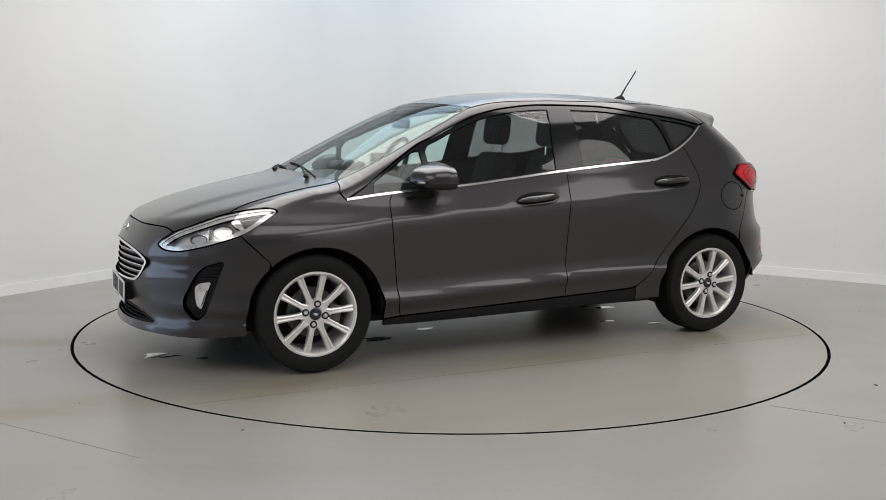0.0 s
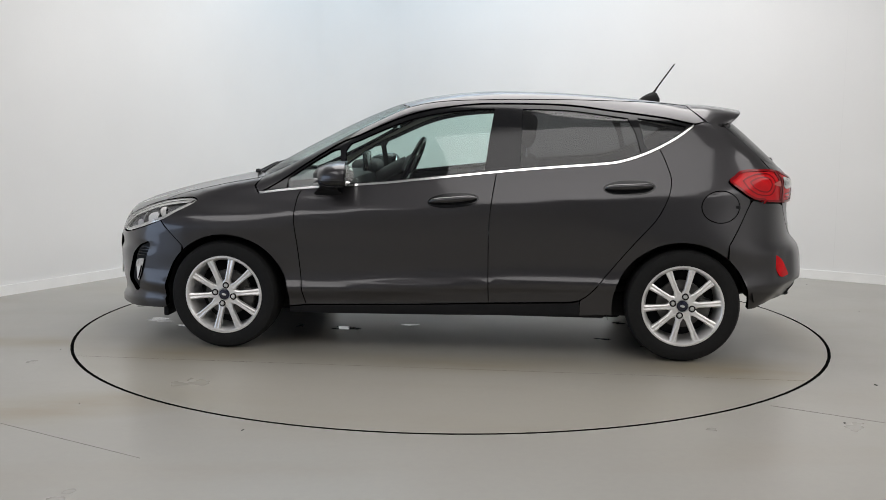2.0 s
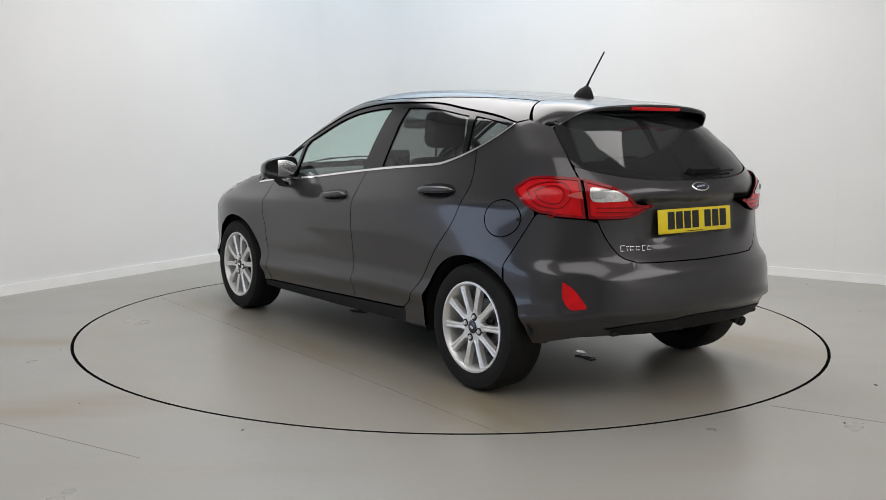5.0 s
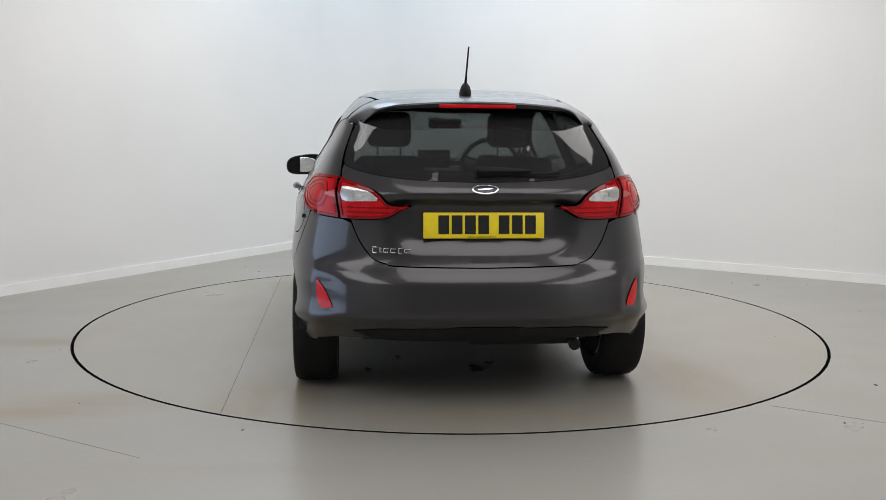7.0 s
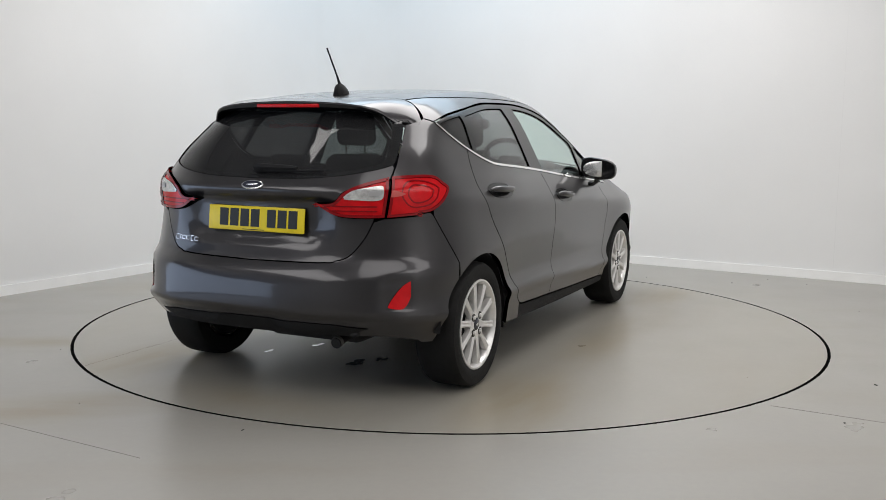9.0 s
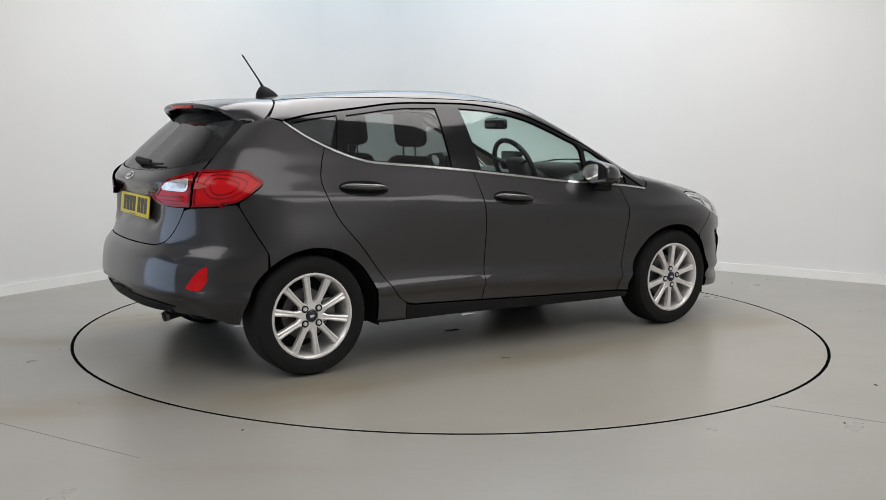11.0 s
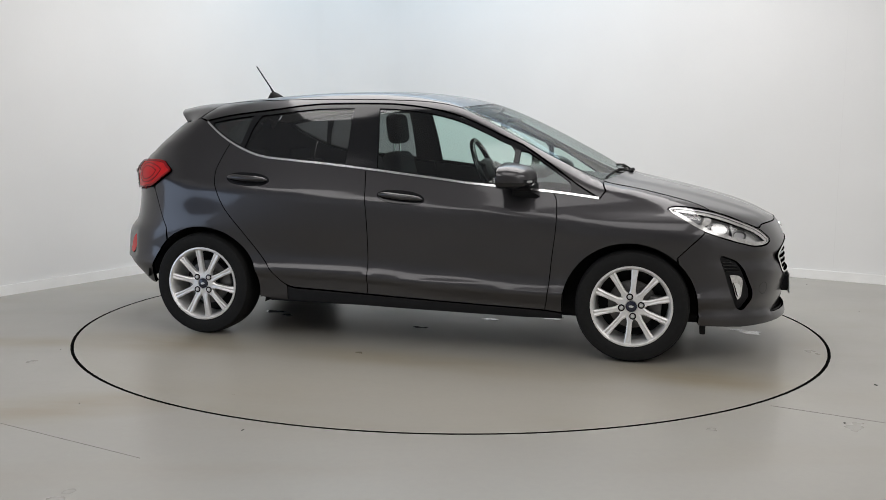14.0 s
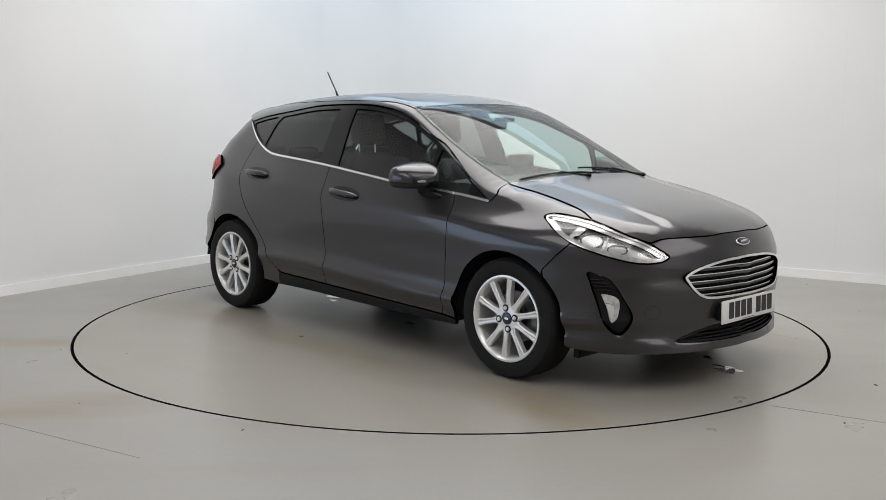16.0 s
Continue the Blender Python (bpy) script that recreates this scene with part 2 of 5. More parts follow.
def rays(kind, uv):
    u, v = uv[:, 0], uv[:, 1]
    o = np.zeros_like
    if kind == "side":      # (x, z)
        return np.stack([u, o(u) + 1.3, v], 1), np.stack([o(u), o(u) - 1, o(u)], 1)
    if kind == "top":       # (x, y)
        return np.stack([u, v, o(u) + 1.9], 1), np.stack([o(u), o(u), o(u) - 1], 1)
    if kind == "back":      # (y, z)
        return np.stack([o(u) - 2.5, u, v], 1), np.stack([o(u) + 1, o(u), o(u)], 1)
    if kind == "nose":      # (angle, z) about an upright axis
        d = np.stack([np.cos(u), np.sin(u), o(u)], 1)
        return np.stack([o(u) + FRONT_AXIS, o(u), v], 1) + 1.6 * d, -d
    d = np.stack([-np.cos(u), np.sin(u), o(u)], 1)   # "tail"
    return np.stack([o(u) + REAR_AXIS, o(u), v], 1) + 1.6 * d, -d


def lift(kind, uv):
    """The place on the outer form that a projected point falls on."""
    uv = np.asarray(uv, float).reshape(-1, 2)
    p, d = rays(kind, uv)
    n, span = 90, 1.6
    lo, found = np.full(len(uv), span), np.zeros(len(uv), bool)
    for i in range(n):
        s = span * (i + 1) / n
        f = form(p + s * d)
        hit = (f < 0) & ~found
        lo[hit] = s - span / n
        found |= hit
    hi = lo + span / n
    for _ in range(22):
        mid = (lo + hi) / 2
        inside = form(p + mid[:, None] * d) < 0
        hi, lo = np.where(inside, mid, hi), np.where(inside, lo, mid)
    return p + ((lo + hi) / 2)[:, None] * d


def flat_of(kind, p):
    x, y, z = p[:, 0], p[:, 1], p[:, 2]
    return {"side": lambda: np.stack([x, z], 1), "top": lambda: np.stack([x, y], 1), "back": lambda: np.stack([y, z], 1),
            "nose": lambda: np.stack([np.arctan2(y, x - FRONT_AXIS), z], 1), "tail": lambda: np.stack([np.arctan2(y, REAR_AXIS - x), z], 1)}[kind]()


def conv(a, b, pts):
    """Points of one projection in another."""
    return [tuple(q) for q in flat_of(b, lift(a, pts))]


def curve(pts, n=8):
    """Catmull-Rom through open points."""
    P = np.array(pts, float)
    Q = np.vstack([2 * P[0] - P[1], P, 2 * P[-1] - P[-2]])
    out = []
    for i in range(1, len(Q) - 2):
        for t in np.linspace(0, 1, n, endpoint=False):
            a, b, c, d = Q[i - 1], Q[i], Q[i + 1], Q[i + 2]
            out.append(tuple(0.5 * (2 * b + (c - a) * t + (2 * a - 5 * b + 4 * c - d) * t * t + (3 * b - a - 3 * c + d) * t ** 3)))
    return out + [tuple(P[-1])]


def ring(pts, n=8):
    """Closed Catmull-Rom loop."""
    P = list(pts)
    return curve([P[-2], P[-1]] + P + [P[0], P[1]], n)[2 * n:-(2 * n)]


def dense(loop, gap):
    out = []
    for a, b in zip(loop, loop[1:] + loop[:1]):
        a, b = np.array(a), np.array(b)
        k = max(1, int(np.ceil(np.linalg.norm(b - a) / gap)))
        out += [tuple(a + (b - a) * i / k) for i in range(k)]
    clean = [out[0]]
    for q in out[1:]:
        if np.hypot(q[0] - clean[-1][0], q[1] - clean[-1][1]) > gap * 0.12:
            clean.append(q)
    return clean


def within(pts, loops):
    """Even-odd test of points against closed loops."""
    res = np.zeros(len(pts), bool)
    x, y = pts[:, 0], pts[:, 1]
    for L in loops:
        L = np.array(L)
        M = np.roll(L, -1, axis=0)
        for (ax, ay), (bx, by) in zip(L, M):
            if ay != by:
                cross = ((ay > y) != (by > y)) & (x < (bx - ax) * (y - ay) / (by - ay) + ax)
                res ^= cross
    return res


def inset(loop, d):
    """The loop drawn in by d (d below zero: out)."""
    L = np.array(loop)
    area = 0.5 * np.sum(L[:, 0] * np.roll(L[:, 1], -1) - np.roll(L[:, 0], -1) * L[:, 1])
    t = np.roll(L, -1, axis=0) - np.roll(L, 1, axis=0)
    t = t / np.maximum(np.linalg.norm(t, axis=1, keepdims=True), 1e-9)
    nrm = np.stack([-t[:, 1], t[:, 0]], 1) * (1 if area > 0 else -1)
    return [tuple(q) for q in L + nrm * d]


from mathutils.geometry import delaunay_2d_cdt


def panel(name, kind, loops, material, parent, cell=0.03, out=0.0, fold=0.02, gap=0.0025, label="", mirror=False, inner=None, dome=0.0, shape=None):
    """A sheet of the outer form inside the outline loops (the first is the rim, the rest are holes), with its edges folded in by fold and drawn in by gap.
    out: metres proud of the form. shape: extra metres outward, from the places. inner: a lining on its back."""
    loops = [dense(inset(dense(list(L), cell * 0.5), gap if i == 0 else -gap), cell * 0.5) for i, L in enumerate(loops)]
    rim = np.array([q for L in loops for q in L])
    lo, hi = rim.min(0), rim.max(0)
    gx, gy = np.meshgrid(np.arange(lo[0] + cell / 2, hi[0], cell), np.arange(lo[1] + cell / 2, hi[1], cell))
    g = np.stack([gx.ravel(), gy.ravel()], 1)
    g = g[within(g, loops)]
    if len(g):
        dist = np.full(len(g), 9.0)
        for q in rim:
            dist = np.minimum(dist, np.hypot(g[:, 0] - q[0], g[:, 1] - q[1]))
        g = g[dist > cell * 0.45]
    edges, base = [], 0
    for L in loops:
        edges += [(base + i, base + (i + 1) % len(L)) for i in range(len(L))]
        base += len(L)
    pts = np.vstack([rim, g]) if len(g) else rim
    vs, es, fs, *_ = delaunay_2d_cdt([Vector(q) for q in pts], edges, [], 0, 1e-6)
    uv = np.array([(v.x, v.y) for v in vs])
    tri = np.array([f for f in fs if len(f) == 3])
    tri = tri[within(uv[tri].mean(1), loops)]
    P = lift(kind, uv)
    N = normal_of(P)
    off = np.full(len(P), out)
    if shape is not None:
        off = off + shape(P, uv)
    if dome:
        d = np.full(len(uv), 9.0)
        for q in rim:
            d = np.minimum(d, np.hypot(uv[:, 0] - q[0], uv[:, 1] - q[1]))
        off = off + dome * np.sqrt(np.clip(d / 0.05, 0, 1))
    P = P + N * off[:, None]
    if shape is not None:      # shading follows the added relief
        acc = np.zeros_like(P)
        fn = np.cross(P[tri[:, 1]] - P[tri[:, 0]], P[tri[:, 2]] - P[tri[:, 0]])
        fn *= np.sign((fn * N[tri[:, 0]]).sum(1))[:, None]
        for k in range(3):
            np.add.at(acc, tri[:, k], fn)
        N = acc / np.maximum(np.linalg.norm(acc, axis=1, keepdims=True), 1e-12)
    # winding outwards
    fn = np.cross(P[tri[:, 1]] - P[tri[:, 0]], P[tri[:, 2]] - P[tri[:, 0]])
    flip = (fn * N[tri[:, 0]]).sum(1) < 0
    tri[flip] = tri[flip][:, ::-1]
    verts, faces, norms, slots = [P], [tri], [N], [np.zeros(len(tri), int)]
    count = len(P)
    if fold:
        for L in loops:
            q = np.array(L)
            A = lift(kind, q)
            M = normal_of(A)
            if shape is not None:
                A = A + M * (out + shape(A, q))[:, None]
            else:
                A = A + M * out
            B = A - M * fold
            k = len(L)
            t = np.roll(A, -1, axis=0) - A
            side = np.cross(t, M)
            side /= np.maximum(np.linalg.norm(side, axis=1, keepdims=True), 1e-9)
            verts += [A, B]
            i = np.arange(k)
            j = (i + 1) % k
            quads = np.vstack([np.stack([count + i, count + j, count + k + j], 1), np.stack([count + i, count + k + j, count + k + i], 1)])
            faces.append(quads)
            norms += [side, side]
            slots.append(np.zeros(len(quads), int))
            count += 2 * k
    mats = [material]
    if inner is not None:
        verts.append(P - N * (fold if fold else 0.006))
        faces.append(tri[:, ::-1] + count)
        norms.append(-N)
        slots.append(np.ones(len(tri), int))
        mats.append(inner)
    V, F, N = np.vstack(verts), np.vstack(faces), np.vstack(norms)
    if mirror:
        V, N, F = V * (1, -1, 1), N * (1, -1, 1), F[:, ::-1]
    me = bpy.data.meshes.new(name)
    me.from_pydata([tuple(v) for v in V], [], [tuple(int(i) for i in f) for f in F])
    for m in mats:
        me.materials.append(m)
    me.polygons.foreach_set("material_index", np.concatenate(slots).astype(np.int32))
    me.shade_smooth()
    me.normals_split_custom_set_from_vertices([tuple(n) for n in N])
    ob = new(name, me)
    ob.parent = parent
    return tagged(ob, label) if label else ob


def both(name, kind, loops, *args, **kw):
    """The same panel on the left and, mirrored, on the right."""
    return panel(name, kind, loops, *args, **kw), panel(name, kind, loops, *args, mirror=True, **kw)


# ---- the place ----
def slab(name, verts, material, label, category):
    me = bpy.data.meshes.new(name)
    bm = bmesh.new()
    bm.faces.new([bm.verts.new(v) for v in verts])
    bm.to_mesh(me)
    bm.free()
    me.materials.append(material)
    return tagged(new(name, me), label, category, kind="structure")

CORNER, ALONG_L, ALONG_R = Vector((-1.075, 4.348, 0)), Vector((-0.5105, -0.860, 0)), Vector((0.860, -0.5105, 0))
HEIGHT, LONG_L, LONG_R, BEND = 3.7, 14.0, 12.0, 0.6


def wall_mat(name, colour):
    m = mat(name, colour, 0.6, grain=0.05, scale=0.7, bump=0.05, bump_scale=60)
    return m


# brown, darker patches round the standing car: place, size, turn, strength
DECK_BROWNS = ((-1.60, 1.00, 0.50, 0.26, -12, 1.0), (-0.2, 1.06, 1.1, 0.17, 2, 0.6), (1.30, 1.04, 0.5, 0.20, 6, 0.8), (-1.45, -1.02, 0.55, 0.26, 8, 0.9),
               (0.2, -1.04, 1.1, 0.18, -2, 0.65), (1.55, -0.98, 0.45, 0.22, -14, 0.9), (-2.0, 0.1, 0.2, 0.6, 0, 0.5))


def floor_mat(name, spin=False):
    """Pale grey sealed concrete with faint stains, scuffs and speckle."""
    m = bpy.data.materials.new(name)
    m.use_nodes = True
    nt = m.node_tree
    b = nt.nodes["Principled BSDF"]
    tc = nt.nodes.new("ShaderNodeTexCoord")

    def noise_node(scale, detail, stretch=(1, 1, 1)):
        mp = nt.nodes.new("ShaderNodeMapping")
        mp.inputs["Scale"].default_value = stretch
        n = nt.nodes.new("ShaderNodeTexNoise")
        n.inputs["Scale"].default_value, n.inputs["Detail"].default_value = scale, detail
        nt.links.new(tc.outputs["Object"], mp.inputs[0])
        nt.links.new(mp.outputs[0], n.inputs["Vector"])
        return n.outputs["Fac"]

    def ramp(fac, lo, hi, a, c):
        r = nt.nodes.new("ShaderNodeMapRange")
        r.inputs["From Min"].default_value, r.inputs["From Max"].default_value = lo, hi
        r.inputs["To Min"].default_value, r.inputs["To Max"].default_value = a, c
        nt.links.new(fac, r.inputs[0])
        return r.outputs[0]

    def mix(fac, a, colour, kind="MIX"):
        x = nt.nodes.new("ShaderNodeMixRGB")
        x.blend_type = kind
        if fac is None:
            x.inputs[0].default_value = 1
        else:
            nt.links.new(fac, x.inputs[0])
        if isinstance(a, tuple):
            x.inputs[1].default_value = (*a, 1)
        else:
            nt.links.new(a, x.inputs[1])
        if isinstance(colour, tuple):
            x.inputs[2].default_value = (*colour, 1)
        else:
            nt.links.new(colour, x.inputs[2])
        return x.outputs[0]

    base = (0.288, 0.273, 0.236) if spin else (0.295, 0.285, 0.258)
    c = mix(ramp(noise_node(0.9, 5), 0.3, 0.8, 0, 0.4), base, (0.26, 0.248, 0.226))
    c = mix(ramp(noise_node(1.4, 4, (0.5, 2.2, 1)), 0.5, 0.8, 0, 0.4), c, (0.245, 0.215, 0.16))
    c = mix(ramp(noise_node(260, 2), 0.62, 0.76, 0, 0.12), c, (0.16, 0.155, 0.15))
    c = mix(ramp(noise_node(30, 3), 0.3, 0.7, 0, 0.12), c, (0.21, 0.205, 0.195))
    for cx, cy, rx, ry, turn, amount in (DECK_BROWNS if spin else ((-2.45, -0.70, 0.75, 0.13, 5, 1.0), (-1.75, -1.95, 0.62, 0.20, 14, 1.0), (-2.3, 1.2, 0.5, 0.3, 30, 0.3))):
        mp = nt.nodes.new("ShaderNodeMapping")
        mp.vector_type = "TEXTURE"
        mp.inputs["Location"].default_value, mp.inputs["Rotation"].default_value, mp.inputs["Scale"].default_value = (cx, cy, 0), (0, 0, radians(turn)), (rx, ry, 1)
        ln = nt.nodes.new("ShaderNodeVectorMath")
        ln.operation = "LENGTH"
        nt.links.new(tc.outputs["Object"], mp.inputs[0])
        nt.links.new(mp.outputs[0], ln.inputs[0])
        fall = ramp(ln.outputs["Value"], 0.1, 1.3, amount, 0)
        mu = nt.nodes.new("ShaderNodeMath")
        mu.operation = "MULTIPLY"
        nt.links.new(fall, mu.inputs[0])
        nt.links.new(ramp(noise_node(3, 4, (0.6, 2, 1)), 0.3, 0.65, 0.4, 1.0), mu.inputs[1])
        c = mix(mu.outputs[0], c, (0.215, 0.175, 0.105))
    nt.links.new(c, b.inputs["Base Color"])
    nt.links.new(ramp(noise_node(2.2, 4), 0.2, 0.8, 0.26, 0.34), b.inputs["Roughness"])
    b.inputs["Specular IOR Level"].default_value = 0.45
    bp = nt.nodes.new("ShaderNodeBump")
    bp.inputs["Strength"].default_value, bp.inputs["Distance"].default_value = 0.025, 0.004
    nt.links.new(noise_node(90, 4), bp.inputs["Height"])
    nt.links.new(bp.outputs[0], b.inputs["Normal"])
    return m


WALL = wall_mat("white_wall_paint", (0.73, 0.73, 0.725))
WALL_BACK = wall_mat("white_back_wall_paint", (0.76, 0.76, 0.75))
SKIRT = mat("white_skirting_paint", (0.83, 0.83, 0.82), 0.4, grain=0.04, scale=6)
CEIL = wall_mat("ceiling_paint", (0.36, 0.36, 0.36))
FLOOR = floor_mat("sealed_concrete")
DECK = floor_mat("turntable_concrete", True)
# near-black on pit and disc edges puts the gap's shade into the colour
SEAM = mat("turntable_gap_shade", (0.004, 0.004, 0.004), 0.9, spec=0.1)


def corner_line(offset, n=10):
    """Plan of the two pale walls with a rounded corner, offset into the room."""
    a, b = ALONG_L, ALONG_R
    c = CORNER + (a + b) * BEND
    pts = [CORNER + a * LONG_L + b * offset]
    r = BEND - offset
    for i in range(n + 1):
        t = math.pi / 2 * i / n
        pts.append(c - b * r * math.cos(t) - a * r * math.sin(t))
    pts.append(CORNER + b * LONG_R + a * offset)
    return pts


def band(name, line, z0, z1, thick, material, label, category):
    """A wall or skirting along a plan line, thick metres outward."""
    bm = bmesh.new()
    outer = []
    for i, p in enumerate(line):
        d = (line[min(i + 1, len(line) - 1)] - line[max(i - 1, 0)]).normalized()
        outer.append(p + Vector((-d.y, d.x, 0)) * thick)
    g = [[bm.verts.new((q.x, q.y, z)) for q, z in ((p, z0), (p, z1), (o, z1), (o, z0))] for p, o in zip(line, outer)]
    for A, B in zip(g, g[1:]):
        for k in range(4):
            bm.faces.new((A[k], A[(k + 1) % 4], B[(k + 1) % 4], B[k]))
    bm.faces.new(g[0]), bm.faces.new(g[-1])
    bmesh.ops.recalc_face_normals(bm, faces=bm.faces)
    ob = part(name, bm, material, None)
    return tagged(ob, label, category, kind="structure")


def room():
    line = corner_line(0)
    d0, d1 = 6.0, 12.6
    jamb0, jamb1 = CORNER + ALONG_L * d0, CORNER + ALONG_L * d1
    band("wall_corner", [jamb0] + line[1:], 0, HEIGHT, 0.15, WALL, "smooth white painted studio wall with rounded corner", "wall")
    band("wall_side_far", [line[0], jamb1], 0, HEIGHT, 0.15, WALL, "smooth white painted studio wall beyond the doorway", "wall")
    band("wall_lintel", [jamb1, jamb0], 2.5, HEIGHT, 0.15, WALL, "white wall over the wide daylight doorway", "wall")
    skirt = corner_line(0.016)
    band("baseboard", [jamb0 + ALONG_R * 0.016] + skirt[1:], 0, 0.075, 0.013, SKIRT, "low white painted skirting board along the wall", "baseboard")
    far_l, far_r = CORNER + ALONG_L * LONG_L, CORNER + ALONG_R * LONG_R
    opp = CORNER + ALONG_L * LONG_L + ALONG_R * LONG_R
    band("wall_back", [far_r, opp], 0, HEIGHT, 0.15, WALL_BACK, "plain white wall behind the studio", "wall")
    band("wall_side", [opp, far_l], 0, HEIGHT, 0.15, WALL_BACK, "plain white side wall of the studio", "wall")
    bm = bmesh.new()
    q = [bm.verts.new((v.x, v.y, HEIGHT + dz)) for dz in (0, 0.1) for v in (CORNER, far_l, opp, far_r)]
    for f in ((0, 1, 2, 3), (4, 5, 6, 7), (0, 1, 5, 4), (1, 2, 6, 5), (2, 3, 7, 6), (3, 0, 4, 7)):
        bm.faces.new([q[i] for i in f])
    bmesh.ops.recalc_face_normals(bm, faces=bm.faces)
    tagged(part("ceiling", bm, CEIL, None, smooth=False), "plain grey ceiling over the studio", "ceiling", kind="structure")
    # floor round the turntable pit
    bm = bmesh.new()
    n = 128
    inner = [bm.verts.new((R_PIT * math.cos(k * math.tau / n), R_PIT * math.sin(k * math.tau / n), 0)) for k in range(n)]
    deep = [bm.verts.new((v.co.x, v.co.y, -0.06)) for v in inner]
    outer = [bm.verts.new((20 * math.cos(k * math.tau / n), 20 * math.sin(k * math.tau / n), 0)) for k in range(n)]
    for k in range(n):
        j = (k + 1) % n
        bm.faces.new((inner[k], inner[j], outer[j], outer[k]))
        bm.faces.new((inner[j], inner[k], deep[k], deep[j]))
    bm.faces.new(deep)
    bmesh.ops.recalc_face_normals(bm, faces=bm.faces)
    f = part("floor", bm, [FLOOR, SEAM], None, smooth=False)
    for p in f.data.polygons:
        if p.center.z < -0.001:
            p.material_index = 1
    tagged(f, "pale grey sealed concrete floor with faint brown stains", "floor", kind="structure")


def strip(name, a, b, wide, material, label, category, lift_=0.0012, up=None):
    """A hairline joint as a thin raised line of sealer."""
    a, b = Vector(a), Vector(b)
    d = (b - a).normalized()
    n = Vector((-d.y, d.x, 0)) * wide / 2 if up is None else d.cross(Vector(up)) * wide / 2
    k = Vector((0, 0, lift_)) if up is None else Vector(up) * lift_
    bm = bmesh.new()
    v = [bm.verts.new(q) for q in (a - n, b - n, b + n, a + n)]
    w = [bm.verts.new(q.co + k) for q in v]
    bm.faces.new(w)
    for i in range(4):
        bm.faces.new((v[i], v[(i + 1) % 4], w[(i + 1) % 4], w[i]))
    bmesh.ops.recalc_face_normals(bm, faces=bm.faces)
    return tagged(part(name, bm, material, None, smooth=False), label, category, kind="structure")


R_DISC, R_PIT = 2.240, 2.258
JOINT = mat("floor_joint_sealer", (0.235, 0.225, 0.205), 0.6, grain=0.3, scale=9)
WALL_JOINT = mat("wall_joint_filler", (0.69, 0.69, 0.685), 0.6)


def turntable():
    """The disc, in two deck plates with a fine joint between them."""
    t = tagged(new("turntable"), "round grey turntable disc set flush in the floor", "turntable")
    cut = 1.19
    for lo, hi, n in ((-9, cut - 0.0008, 150), (cut + 0.0008, 9, 60)):
        a = math.asin(min(max((hi if hi < 5 else lo), -R_DISC), R_DISC) / R_DISC)
        if hi < 5:
            ang = np.linspace(math.pi - a, math.tau + a, n)
        else:
            ang = np.linspace(a, math.pi - a, n)
        bm = bmesh.new()
        top = [bm.verts.new((R_DISC * math.cos(k), R_DISC * math.sin(k), 0)) for k in ang]
        low = [bm.verts.new((v.co.x, v.co.y, -0.05)) for v in top]
        bm.faces.new(top)
        m = len(top)
        for k in range(m):
            bm.faces.new((top[k], low[k], low[(k + 1) % m], top[(k + 1) % m])).material_index = 1
        bmesh.ops.recalc_face_normals(bm, faces=bm.faces)
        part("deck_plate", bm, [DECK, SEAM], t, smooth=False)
    return t


room()
strip("floor_joint", (-2.4, -1.87, 0), (-1.15, -2.57, 0), 0.0022, JOINT, "fine dark joint line in the concrete floor", "floor joint")
strip("floor_joint", (1.45, -1.80, 0), (1.95, -2.09, 0), 0.0022, JOINT, "fine dark joint line in the concrete floor", "floor joint")
for s_ in (4.92, 7.32):
    q_ = CORNER + ALONG_R * s_
    strip("wall_joint", q_ + Vector((0, 0, 0.1)), q_ + Vector((0, 0, 3.6)), 0.004, WALL_JOINT, "faint upright joint in the white wall", "wall joint", 0.0006, ALONG_L)
disc = turntable()


def specks():
    """Small dark bits of grit lying on the floor."""
    rnd = random.Random(4)
    bm = bmesh.new()
    spots = [(-0.84, -2.23), (-1.83, -2.27), (-1.10, 2.62), (-1.62, 2.0), (1.68, -2.05)] + [(rnd.uniform(-3.2, 3.4), rnd.uniform(-2.4, 2.6)) for _ in range(26)]
    for x, y in spots:
        if math.hypot(x, y) < 2.3 or y > 0.6 + 0.0 and x < -2.2:
            continue
        r = rnd.uniform(0.002, 0.006)
        m = Matrix.Translation((x, y, r * 0.4)) @ Matrix.Rotation(rnd.uniform(0, 3), 4, "Z") @ Matrix.Diagonal((rnd.uniform(1, 2.6), 1, 0.45, 1))
        bmesh.ops.create_icosphere(bm, subdivisions=1, radius=r, matrix=m)
    tagged(part("floor_grit", bm, INNER, None), "scattered dark grit on the concrete floor", "grit", kind="stuff")


specks()

# ---- the car ----
car = tagged(new("car"), "dark grey metallic five-door hatchback parked on the turntable", "car")

BELT = [(1.06, 0.858), (0.813, 0.887), (0.389, 0.920), (0.147, 0.946), (-0.246, 0.989), (-0.519, 1.015), (-0.825, 1.040), (-0.918, 1.055), (-1.013, 1.085), (-1.11, 1.127), (-1.213, 1.185), (-1.30, 1.248)]
DLO_TOP = [(1.06, 0.860), (0.94, 0.929), (0.792, 1.032), (0.626, 1.136), (0.519, 1.180), (0.396, 1.236), (0.267, 1.288), (0.18, 1.313), (0.086, 1.333), (-0.07, 1.353), (-0.226, 1.361), (-0.538, 1.359),
           (-0.695, 1.348), (-0.852, 1.327), (-1.044, 1.303), (-1.17, 1.284), (-1.30, 1.255)]
